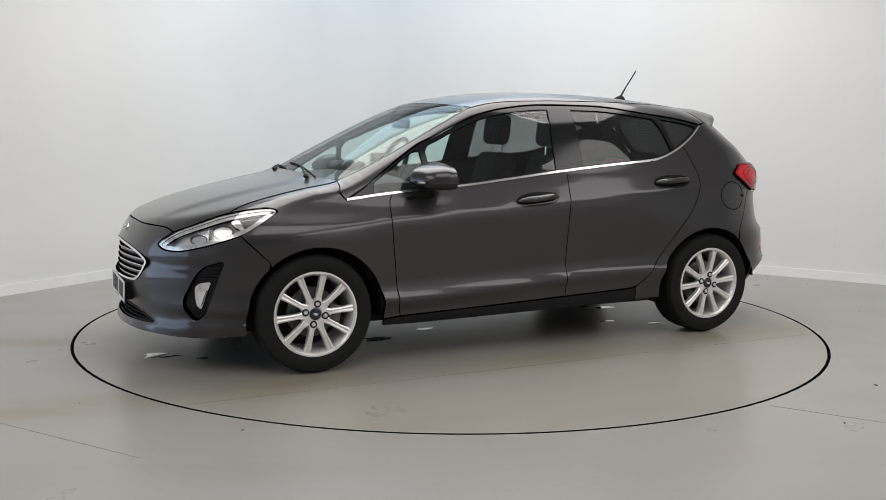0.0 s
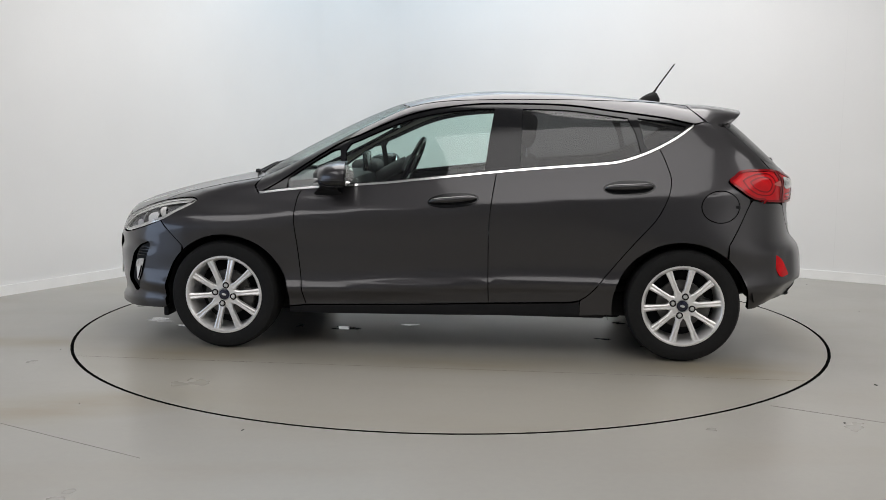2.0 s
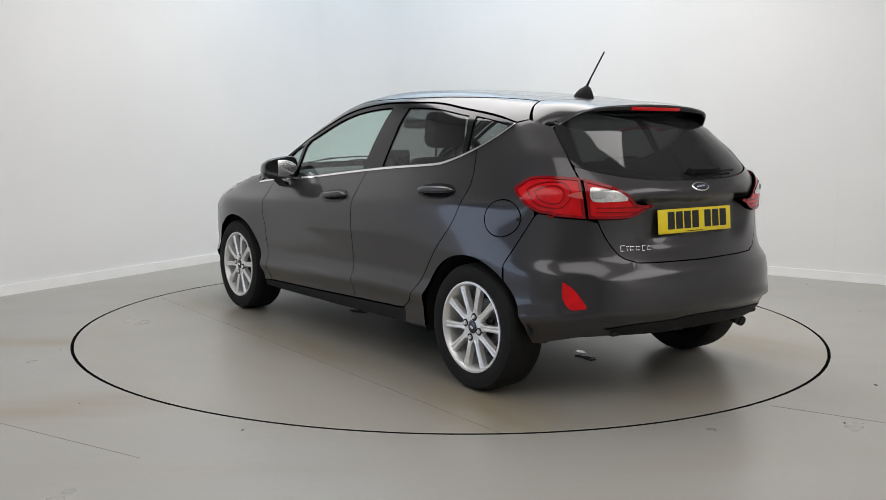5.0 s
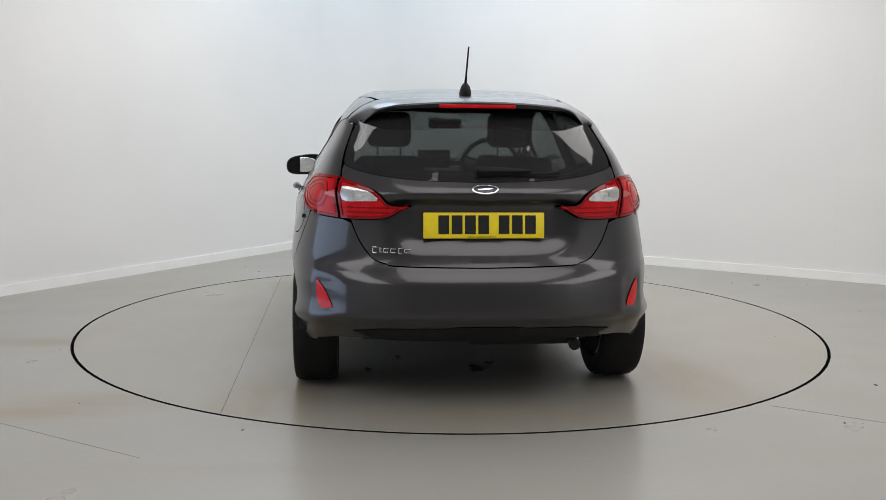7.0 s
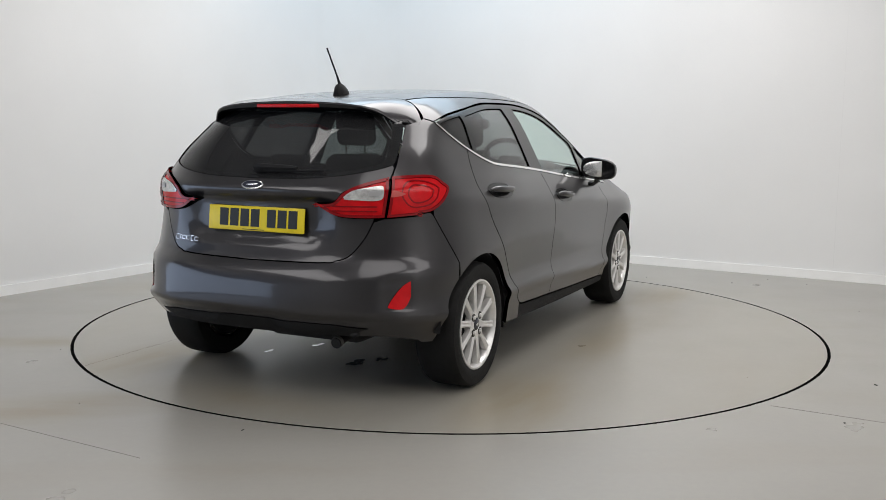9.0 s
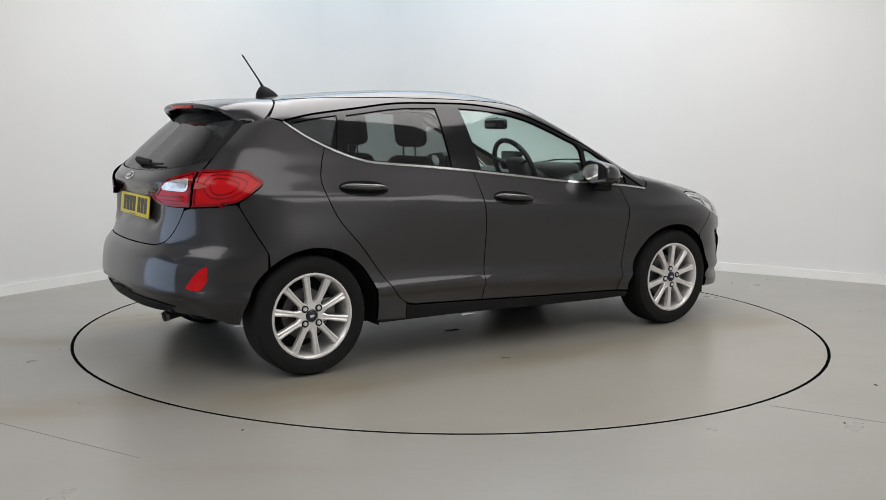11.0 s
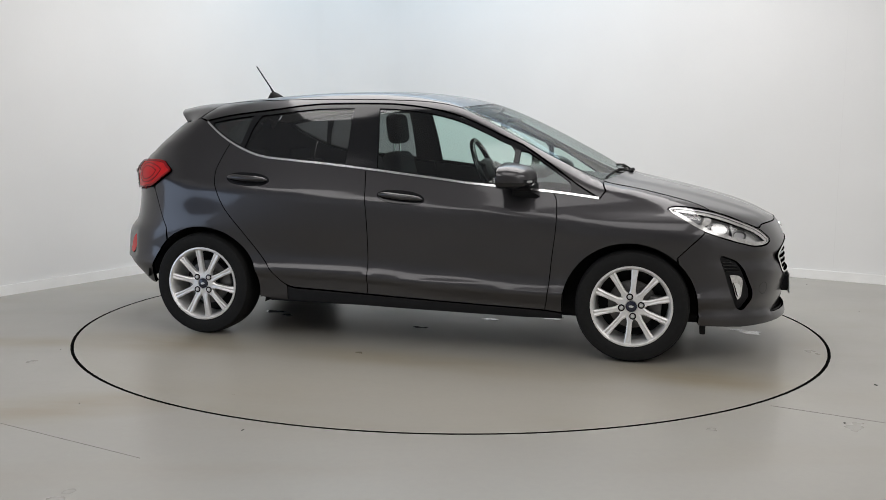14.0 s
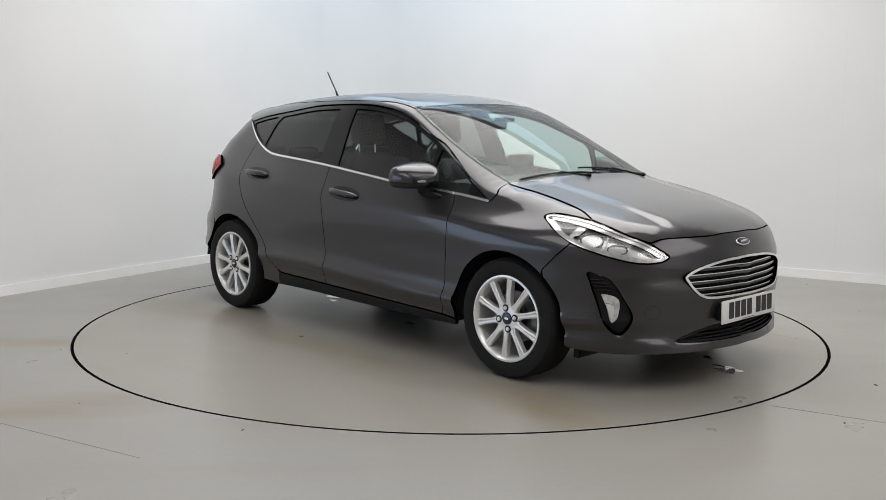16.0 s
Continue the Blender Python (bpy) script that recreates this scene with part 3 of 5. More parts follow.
DOOR_F = [(0.813, 0.887), (0.833, 0.848), (0.842, 0.775), (0.841, 0.70), (0.823, 0.55), (0.811, 0.426), (0.798, 0.311), (0.785, 0.256)]
DOOR_B = [(-0.249, 0.989), (-0.231, 0.858), (-0.217, 0.708), (-0.214, 0.55), (-0.216, 0.403), (-0.218, 0.292)]
DOOR_R = [(-1.11, 1.127), (-1.136, 1.073), (-1.165, 0.99), (-1.168, 0.94), (-1.148, 0.865), (-1.093, 0.76), (-0.975, 0.623), (-0.831, 0.444), (-0.759, 0.358), (-0.71, 0.322), (-0.66, 0.308)]
belt, dlo, door_f, door_b, door_r = curve(BELT), curve(DLO_TOP), curve(DOOR_F), curve(DOOR_B), curve(DOOR_R)
belt_a, dlo_a = np.array(belt), np.array(dlo)


def belt_z(x):
    return float(np.interp(-x, -belt_a[:, 0], belt_a[:, 1]))


def dlo_z(x):
    return float(np.interp(-x, -dlo_a[:, 0], dlo_a[:, 1]))


def belt_run(x0, x1, up=0.0, n=14):
    return [(x, belt_z(x) + up) for x in np.linspace(x0, x1, n)]


def dlo_run(x0, x1, down=0.0, n=14):
    return [(x, dlo_z(x) - down) for x in np.linspace(x0, x1, n)]


def arch(cx, rx, rz, a0, a1, n=28):
    return [(cx + rx * math.cos(radians(a)), 0.285 + rz * math.sin(radians(a))) for a in np.linspace(a0, a1, n)]


FRONT_ARCH, REAR_ARCH = (1.233, 0.354, 0.352), (-1.235, 0.358, 0.354)
LAMP = [(1.415, 0.818), (1.45, 0.829), (1.52, 0.824), (1.63, 0.806), (1.74, 0.773), (1.87, 0.717), (1.94, 0.662), (1.947, 0.640), (1.925, 0.625), (1.87, 0.624), (1.79, 0.645), (1.70, 0.674), (1.60, 0.710), (1.50, 0.765), (1.43, 0.803)]
lamp = ring(LAMP)

# bonnet outline in plan (x, y), left half, from the screen forward
HOOD_SIDE = [(1.06, 0.628), (1.15, 0.617), (1.30, 0.612), (1.45, 0.622), (1.55, 0.640), (1.63, 0.672)]
hood_lamp = conv("side", "top", curve([(1.64, 0.805), (1.74, 0.773), (1.87, 0.717), (1.885, 0.712)]))
HOOD_FRONT = [(1.90, 0.512), (1.955, 0.36), (1.99, 0.2), (2.0, 0.0)]
half_hood = curve(HOOD_SIDE) + hood_lamp + curve(HOOD_FRONT)
COWL = [(1.165, 0.0), (1.155, 0.2), (1.125, 0.42), (1.075, 0.60)]
SCREEN_LOW = [(1.185, 0.0), (1.172, 0.2), (1.138, 0.42), (1.062, 0.618)]
SCREEN_TOP = [(0.352, 0.0), (0.345, 0.15), (0.315, 0.35), (0.282, 0.47), (0.250, 0.548)]
SCREEN_SIDE = [(0.250, 0.548), (0.45, 0.594), (0.65, 0.623), (0.86, 0.634), (1.062, 0.618)]


def mirrored(half):
    """A closed outline from its left half, which runs from y = 0 round to y = 0."""
    return half + [(a, -b) for a, b in half[::-1] if abs(b) > 1e-4]


def mirror_u(half):
    """The same for outlines whose first number is the sideways one."""
    return half + [(-a, b) for a, b in half[::-1] if abs(a) > 1e-4]


def bodywork():
    hood_c = mirrored(curve(COWL[:1] + [(1.155, 0.2), (1.125, 0.42), (1.06, 0.622)])[:-1] + half_hood)

    def crease(p, uv):
        y = np.abs(p[:, 1])
        edge = 0.42 + 0.10 * (p[:, 0] - 1.2) * -0.6
        return 0.010 * step(edge + 0.05, edge - 0.05, y) * step(2.0, 1.8, p[:, 0])

    panel("bonnet", "top", [hood_c], PAINT, car, 0.025, shape=crease, inner=INNER, label="dark grey bonnet with raised centre")
    # wings
    hood_edge = conv("top", "side", curve(HOOD_SIDE))
    pillar = conv("top", "side", curve(SCREEN_SIDE))
    fx, frx, frz = FRONT_ARCH
    seam = [(1.605, 0.700), (1.545, 0.640), (1.475, 0.570)]
    arc = arch(fx, frx, frz, 180 + 6, 48)
    wing = belt_run(1.06, 0.813, 0, 6) + door_f[1:] + [(0.878, 0.246)] + arc + seam[::-1]
    back_of_lamp = curve([(1.605, 0.708), (1.50, 0.765), (1.43, 0.803), (1.415, 0.818), (1.45, 0.829), (1.52, 0.824), (1.63, 0.806)])
    wing += back_of_lamp + hood_edge[::-1] + [(1.09, 0.90)]
    both("front_wing", "side", [wing], PAINT, car, 0.025, inner=INNER)
    # doors
    fd = belt_run(0.813, -0.249, 0) + door_b[1:] + [(0.142, 0.277)] + door_f[::-1][:-1]
    both("front_door", "side", [fd], PAINT, car, 0.03, inner=DASH)
    rd = belt_run(-0.249, -1.11, 0) + door_r[1:] + [(-0.45, 0.300)] + door_b[::-1][:-1]
    both("rear_door", "side", [rd], PAINT, car, 0.03, inner=DASH)
    # sills
    rx_, rrx, rrz = REAR_ARCH
    sill = [(0.878, 0.242), (0.785, 0.252), (0.142, 0.273), (-0.45, 0.296), (-0.66, 0.303), (-0.705, 0.314), (-0.705, 0.232), (0.0, 0.215), (0.69, 0.205), (0.880, 0.208)]
    both("sill", "side", [sill], BLACK, car, 0.03, inner=INNER, label="black sill under the doors")
    # roof rail and screen pillar
    gate_top = [(-1.272, 0.436), (-1.24, 0.2), (-1.235, 0.0)]
    ditch = [(0.250, 0.548), (0.0, 0.535), (-0.4, 0.525), (-0.8, 0.505), (-1.1, 0.468), (-1.272, 0.436)]
    roof = mirrored(curve(SCREEN_TOP) + curve(ditch)[1:] + curve(gate_top)[1:])
    panel("roof", "top", [roof], PAINT, car, 0.04, inner=PAINT_STONE, label="dark grey roof panel")
    gate_side = conv("back", "side", curve([(0.548, 1.24), (0.580, 1.15), (0.599, 1.08), (0.607, 1.01)]))
    ditch_s = conv("top", "side", curve(ditch))
    rail = dlo_run(1.06, -1.30, -0.002, 60) + [(-1.36, 1.27)] + conv("top", "side", [(-1.272, 0.436)]) + ditch_s[::-1][1:] + pillar[1:] + [(1.085, 0.90)]
    both("roof_rail", "side", [rail], PAINT, car, 0.025, inner=PAINT_STONE)
    # rear quarters
    tl_front = curve([(-1.715, 1.010), (-1.60, 1.017), (-1.53, 1.010), (-1.50, 0.985), (-1.468, 0.955), (-1.53, 0.905), (-1.585, 0.868)])
    quarter = [(-1.30, 1.253), (-1.36, 1.27)] + gate_side + tl_front + [(-1.585, 0.845), (-1.52, 0.712), (-1.472, 0.625)]
    quarter += [p for p in arch(rx_, rrx, rrz, 186, -8, 60) if p[0] > -1.47] + [(-0.868, 0.240), (-0.705, 0.232), (-0.705, 0.314)] + [p for p in door_r[::-1] if p[1] > 0.323] + belt_run(-1.11, -1.30, 0, 8)[1:]
    flap = [(-1.425 + 0.100 * math.cos(a), 0.828 + 0.083 * math.sin(a)) for a in np.linspace(0, math.tau, 40, endpoint=False)]
    panel("rear_quarter", "side", [quarter, flap], PAINT, car, 0.025, inner=INNER)
    panel("rear_quarter", "side", [quarter], PAINT, car, 0.025, inner=INNER, mirror=True)
    f = panel("fuel_flap", "side", [flap], PAINT, car, 0.02, inner=INNER, label="round fuel filler flap")
    part("flap_latch", box(-1.53, -1.505, 0.755, 0.784, 0.818, 0.836, 0.004), BLACK, f)
    return gate_side


GATE = [(0.0, 0.640), (0.36, 0.646), (0.42, 0.655), (0.475, 0.678), (0.53, 0.75), (0.572, 0.85), (0.607, 0.95), (0.612, 1.0), (0.602, 1.05), (0.585, 1.12), (0.555, 1.22), (0.52, 1.275), (0.436, 1.345)]


def tail_loop():
    """The tail lamp's outline about the rear axis."""
    a = conv("side", "tail", curve([(-1.70, 1.013), (-1.60, 1.017), (-1.53, 1.010), (-1.495, 0.985), (-1.468, 0.955), (-1.53, 0.905), (-1.60, 0.866), (-1.66, 0.858)]))
    b = conv("back", "tail", curve([(0.72, 0.852), (0.60, 0.842), (0.48, 0.842), (0.41, 0.852), (0.35, 0.884), (0.315, 0.899), (0.40, 0.906), (0.445, 0.948), (0.51, 0.978), (0.60, 1.008)]))
    return a + b


def rear_end():
    gate = curve(GATE)
    glass_low = curve([(0.0, 1.0), (0.25, 1.006), (0.42, 1.022), (0.54, 1.046), (0.594, 1.066)])
    # lower tailgate, with the recess of the plate pressed in
    lower = [p for p in gate if p[1] < 0.835]
    low_lamp = curve([(0.566, 0.840), (0.48, 0.840), (0.41, 0.850), (0.35, 0.882), (0.315, 0.899), (0.40, 0.908), (0.445, 0.950), (0.51, 0.980), (0.606, 1.008)])
    half = lower + low_lamp + [(0.604, 1.05)] + glass_low[::-1]

    def recess(p, uv):
        y, z = np.abs(p[:, 1]), p[:, 2]
        box_ = step(0.45, 0.30, y + 0.5 * np.maximum(0.80 - z, 0)) * step(0.685, 0.77, z) * step(0.945, 0.895, z)
        return -0.034 * box_ + 0.008 * np.exp(-((z - 0.945) / 0.03) ** 2) * step(0.5, 0.3, y)

    g = panel("tailgate", "back", [mirror_u(half)], PAINT, car, 0.018, shape=recess, inner=INNER, label="dark grey tailgate with recessed plate panel")
    hole = mirror_u(glass_low + curve([(0.597, 1.09), (0.579, 1.16), (0.550, 1.23), (0.506, 1.285), (0.42, 1.325), (0.2, 1.34), (0.0, 1.342)]))
    panel("rear_window", "back", [hole], GLASS_REAR, car, 0.04, out=-0.004, fold=0, label="tinted rear window").visible_shadow = False
    rim = [(a * 0.925, b) for a, b in hole]
    rim = [(a, 1.0 + 0.020 + (b - 1.0) * 0.90) for a, b in rim]
    panel("window_border", "back", [hole, rim], GLOSS, car, 0.03, out=-0.007, fold=0, inner=INNER)
    # bumper
    gate_t = conv("back", "tail", lower)
    lamp_low = conv("back", "tail", [(0.60, 0.838), (0.70, 0.846)]) + conv("side", "tail", [(-1.66, 0.853), (-1.60, 0.860), (-1.585, 0.845), (-1.52, 0.712), (-1.472, 0.625)])
    rx_, rrx, rrz = REAR_ARCH
    arc = conv("side", "tail", [p for p in arch(rx_, rrx, rrz, 128, 181, 30) if p[0] < -1.472])
    low = [conv("side", "tail", [(-1.64, 0.280)])[0], (0.75, 0.294), (0.5, 0.312), (0.0, 0.318)]
    bump_half = gate_t + lamp_low + arc + low

    def press(p, uv):
        y, z = np.abs(p[:, 1]), p[:, 2]
        low_ = step(0.425, 0.405, z) * step(0.74, 0.62, y)
        pocket = step(0.60, 0.66, y) * step(0.60, 0.585, z) * step(0.43, 0.45, z) * step(-1.72, -1.76, p[:, 0])
        return -0.020 * low_ - 0.009 * pocket

    panel("rear_bumper", "tail", [mirror_u(bump_half)], PAINT, car, 0.022, shape=press, inner=INNER, label="body-coloured rear bumper")
    dif = [(0.0, 0.385), (0.25, 0.382), (0.40, 0.377), (0.54, 0.355), (0.46, 0.316), (0.25, 0.312), (0.0, 0.312)]
    panel("rear_valance", "tail", [mirror_u(dif)], BLACK, car, 0.03, out=-0.016, inner=INNER, label="black plastic lower rear valance")
    refl = ring(conv("side", "tail", [(-1.715, 0.570), (-1.745, 0.572), (-1.785, 0.540), (-1.825, 0.470), (-1.815, 0.455), (-1.775, 0.452), (-1.745, 0.49)]), 5)
    both("rear_reflector", "tail", [refl], RED, car, 0.015, out=-0.005, fold=0.012, label="red rear reflector")
    # tail lamps
    tl = dense(tail_loop(), 0.012)
    split = 0.607
    P = lift("tail", tl)
    body_side = [p for p, q in zip(tl, P) if q[1] > split]
    gate_side = [p for p, q in zip(tl, P) if q[1] <= split]
    # order round the loop is kept: split the run at the gate's edge
    for mir in (False, True):
        a = panel("tail_lamp", "tail", [body_side], RED, car, 0.012, out=0.010, fold=0.03, mirror=mir, dome=0.006, label="red wraparound tail lamp")
        b = panel("gate_lamp", "tail", [gate_side], RED, car, 0.012, out=0.010, fold=0.03, mirror=mir, dome=0.006, label="red lamp on the tailgate")
        for o_, L_ in ((a, body_side), (b, gate_side)):
            panel("lens_border", "tail", [L_, inset(dense(L_, 0.008), 0.014)], RED_DARK, o_, 0.008, out=0.0165, fold=0.003, gap=0.001, mirror=mir, label="darker red lens border")
        guide = ring(conv("side", "tail", [(-1.535, 0.957), (-1.60, 0.990), (-1.68, 0.990), (-1.72, 0.940), (-1.69, 0.888), (-1.62, 0.890), (-1.565, 0.918)]), 5)
        mid = np.mean(np.array(guide), 0)
        for k_ in (1.0, 0.68):
            g_ = dense([tuple(mid + k_ * (np.array(q_) - mid)) for q_ in guide], 0.008)
            panel("light_guide", "tail", [g_, inset(g_, 0.0055)], RED_DARK, a, 0.008, out=0.0172, fold=0.002, gap=0.0, mirror=mir)
        for z_ in (0.872, 0.892):
            rib = conv("back", "tail", [(0.40, z_ - 0.0025), (0.575, z_ - 0.0025), (0.575, z_ + 0.0025), (0.40, z_ + 0.0025)])
            panel("light_guide", "tail", [rib], RED_DARK, b, 0.012, out=0.0172, fold=0.002, gap=0.0, mirror=mir)
        inner_w = conv("back", "tail", ring([(0.445, 0.932), (0.48, 0.956), (0.54, 0.968), (0.594, 0.970), (0.590, 0.918), (0.51, 0.916), (0.45, 0.920)], 4))
        panel("reversing_lens", "tail", [inner_w], WHITE_LENS, b, 0.01, out=0.0185, fold=0.004, mirror=mir, label="clear reversing lamp lens")
        bulb = conv("back", "tail", ring([(0.545, 0.934), (0.545, 0.955), (0.588, 0.957), (0.585, 0.932)], 4))
        panel("reversing_bulb", "tail", [bulb], LAMP_GREY, b, 0.008, out=0.0215, fold=0.003, mirror=mir)
        outer_w = conv("back", "tail", ring([(0.622, 0.958), (0.65, 0.953), (0.668, 0.942), (0.65, 0.932), (0.618, 0.930)], 4))
        panel("indicator_lens", "tail", [outer_w], SMOKED, a, 0.01, out=0.0175, fold=0.004, mirror=mir, label="smoked indicator lens")


def front_end():
    # nose and bumper, about the front axis
    fx, frx, frz = FRONT_ARCH
    hood_e = conv("top", "nose", curve(HOOD_FRONT)[::-1])
    lamp_e = conv("side", "nose", [p for p in curve([(1.885, 0.710), (1.94, 0.662), (1.948, 0.640), (1.925, 0.622), (1.87, 0.621), (1.79, 0.642), (1.70, 0.671), (1.608, 0.704)])])
    seam = conv("side", "nose", [(1.605, 0.700), (1.545, 0.640), (1.475, 0.570)])
    arc = conv("side", "nose", [p for p in arch(fx, frx, frz, 46, -10, 30) if p[0] > 1.475])
    low = [conv("side", "nose", [(1.60, 0.215)])[0], conv("side", "nose", [(1.80, 0.200)])[0], (0.30, 0.196), (0.0, 0.195)]
    half = hood_e + lamp_e + seam + arc + low
    grille = [(0.0, 0.628), (0.16, 0.622), (0.28, 0.603), (0.345, 0.583), (0.385, 0.556), (0.375, 0.53), (0.345, 0.490), (0.305, 0.458), (0.24, 0.443), (0.0, 0.440)]
    intake = [(0.0, 0.316), (0.15, 0.314), (0.27, 0.300), (0.34, 0.282), (0.40, 0.258), (0.385, 0.246), (0.2, 0.238), (0.0, 0.236)]
    fog = ring(conv("side", "nose", [(1.69, 0.568), (1.735, 0.566), (1.79, 0.537), (1.835, 0.450), (1.862, 0.375), (1.825, 0.295), (1.79, 0.297), (1.765, 0.35), (1.735, 0.43)]), 4)
    gr, it = mirror_u(curve(grille)), mirror_u(curve(intake))
    holes = [gr, it, fog, [(-a, b) for a, b in fog]]

    def lip(p, uv):
        y, z = np.abs(p[:, 1]), p[:, 2]
        edge = 0.236 + 0.035 * step(0.35, 0.7, y)
        fold_ = np.exp(-((z - 0.548) / 0.028) ** 2) * step(0.30, 0.42, y) * step(1.62, 1.75, p[:, 0])
        return 0.015 * step(edge + 0.007, edge - 0.007, z) - 0.012 * fold_

    panel("front_bumper", "nose", [mirror_u(half)] + holes, PAINT, car, 0.02, shape=lip, fold=0.03, inner=INNER, label="body-coloured front bumper and nose")
    # upper grille: dark back, chrome ring and bars
    g = panel("grille", "nose", [gr], INNER, car, 0.03, out=-0.045, fold=0, label="dark radiator grille with chrome bars")
    panel("grille_surround", "nose", [gr, inset(gr, 0.011)], CHROME, g, 0.01, out=0.004, fold=0.025, gap=0.0)
    for k in range(5):
        z = 0.468 + 0.0315 * k
        L = within(np.stack([np.linspace(-0.5, 0.5, 401), np.full(401, z)], 1), [gr])
        w = np.linspace(-0.5, 0.5, 401)[L].max() - 0.012
        bar = [(-w, z - 0.004), (w, z - 0.004), (w, z + 0.000), (-w, z + 0.000)]
        panel("grille_bar", "nose", [bar], CHROME, g, 0.02, out=-0.010, fold=0.022, gap=0)
        bar = [(-w, z - 0.016), (w, z - 0.016), (w, z - 0.0045), (-w, z - 0.0045)]
        panel("grille_slat", "nose", [bar], DARK_CHROME, g, 0.02, out=-0.016, fold=0.02, gap=0)
    i = panel("lower_intake", "nose", [it], INNER, car, 0.03, out=-0.04, fold=0, label="black lower air intake")
    # added black ring: hides the lit bumper fold and keeps the opening dark
    panel("intake_shade_ring", "nose", [it, inset(dense(it, 0.012), 0.010)], BLACK, i, 0.01, out=0.001, fold=0.035, gap=0.0)
    for k in range(3):
        z = 0.255 + 0.018 * k
        L = within(np.stack([np.linspace(-0.5, 0.5, 401), np.full(401, z)], 1), [it])
        w = np.linspace(-0.5, 0.5, 401)[L].max() - 0.01
        panel("intake_bar", "nose", [[(-w, z - 0.003), (w, z - 0.003), (w, z + 0.003), (-w, z + 0.003)]], INNER, i, 0.02, out=-0.015, fold=0.02, gap=0)
    # fog lamps
    fl = ring(conv("side", "nose", [(1.745, 0.475), (1.795, 0.472), (1.820, 0.445), (1.818, 0.385), (1.803, 0.345), (1.790, 0.350), (1.766, 0.42)]), 4)
    for mir in (False, True):
        b = panel("fog_lamp", "nose", [fog], BLACK, car, 0.012, out=-0.022, fold=0.0, mirror=mir, label="fog lamp in a black bezel")
        panel("fog_lens", "nose", [fl], WHITE_LENS, b, 0.01, out=-0.014, fold=0.012, mirror=mir, dome=0.006, label="bright fog lamp lens")
        core = [((u - np.mean([q[0] for q in fl])) * 0.5 + np.mean([q[0] for q in fl]) + 0.006, (v - 0.41) * 0.55 + 0.40) for u, v in fl]
        panel("fog_reflector", "nose", [core], REFLECTOR, b, 0.008, out=-0.004, fold=0.010, mirror=mir, dome=0.006)
        for k in range(4):
            z = 0.495 + 0.016 * k
            x0 = 1.725 - 0.008 * k
            panel("bezel_rib", "nose", [conv("side", "nose", [(x0, z), (1.80 - 0.014 * k, z), (1.80 - 0.014 * k, z + 0.005), (x0, z + 0.005)])], GLOSS, b, 0.01, out=-0.014, fold=0.008, gap=0, mirror=mir)
    # headlamps
    for mir in (False, True):
        h = panel("headlamp", "side", [lamp], CLEAR, car, 0.015, out=0.001, fold=0.0, gap=0.003, mirror=mir, label="clear swept-back headlamp")
        h.visible_shadow = False
        panel("lamp_bowl", "side", [lamp], REFLECTOR, h, 0.02, out=-0.040, fold=0, gap=0.004, mirror=mir, inner=INNER)
        panel("lamp_rim", "side", [lamp, inset(dense(lamp, 0.012), 0.012)], WHITE_LENS, h, 0.008, out=-0.006, fold=0.03, gap=0.003, mirror=mir)
        rim_ = dense(lamp, 0.012)
        panel("running_light", "side", [inset(rim_, 0.007), inset(rim_, 0.021)], WHITE_LENS, h, 0.006, out=-0.010, fold=0.012, gap=0.0, mirror=mir, label="white running light strip")
        wedge = ring([(1.475, 0.797), (1.53, 0.796), (1.595, 0.782), (1.580, 0.745), (1.555, 0.752), (1.51, 0.776)], 4)
        panel("lamp_recess", "side", [wedge], LAMP_DARK, h, 0.01, out=-0.020, fold=0.010, mirror=mir, label="dark inner corner of the headlamp")
        hook = ring([(1.600, 0.784), (1.640, 0.776), (1.632, 0.748), (1.612, 0.735), (1.640, 0.712), (1.628, 0.708), (1.592, 0.730), (1.588, 0.750)], 4)
        panel("light_hook", "side", [hook], WHITE_LENS, h, 0.008, out=-0.012, fold=0.014, mirror=mir)
        for c0, c1, ra, rb, shade in ((1.688, 0.728, 0.048, 0.034, REFLECTOR), (1.795, 0.686, 0.036, 0.024, LAMP_GREY)):
            lens = [(c0 + ra * math.cos(a) + 0.008 * math.sin(a), c1 + rb * math.sin(a) - 0.26 * ra * math.cos(a)) for a in np.linspace(0, math.tau, 26, endpoint=False)]
            panel("lamp_reflector", "side", [lens], shade, h, 0.008, out=-0.026, fold=0.012, mirror=mir, dome=0.014)
            panel("bulb_ring", "side", [lens, inset(lens, 0.005)], LAMP_DARK, h, 0.006, out=-0.018, fold=0.010, gap=0.0, mirror=mir)
        panel("lamp_divider", "side", [[(1.738, 0.748), (1.750, 0.744), (1.764, 0.672), (1.752, 0.672)]], LAMP_GREY, h, 0.01, out=-0.014, fold=0.02, mirror=mir)
        floor_ = ring([(1.66, 0.704), (1.76, 0.671), (1.86, 0.646), (1.855, 0.655), (1.76, 0.682), (1.67, 0.712)], 4)
        panel("lamp_shelf", "side", [floor_], REFLECTOR, h, 0.008, out=-0.014, fold=0.012, mirror=mir)
    # round cover of the towing eye
    tow = [(-0.52 + 0.034 * math.cos(a), 0.395 + 0.032 * math.sin(a)) for a in np.linspace(0, math.tau, 26, endpoint=False)]
    panel("towing_cover", "nose", [tow, inset(tow, 0.0022)], INNER, car, 0.006, out=0.0006, fold=0.0, gap=0.0)


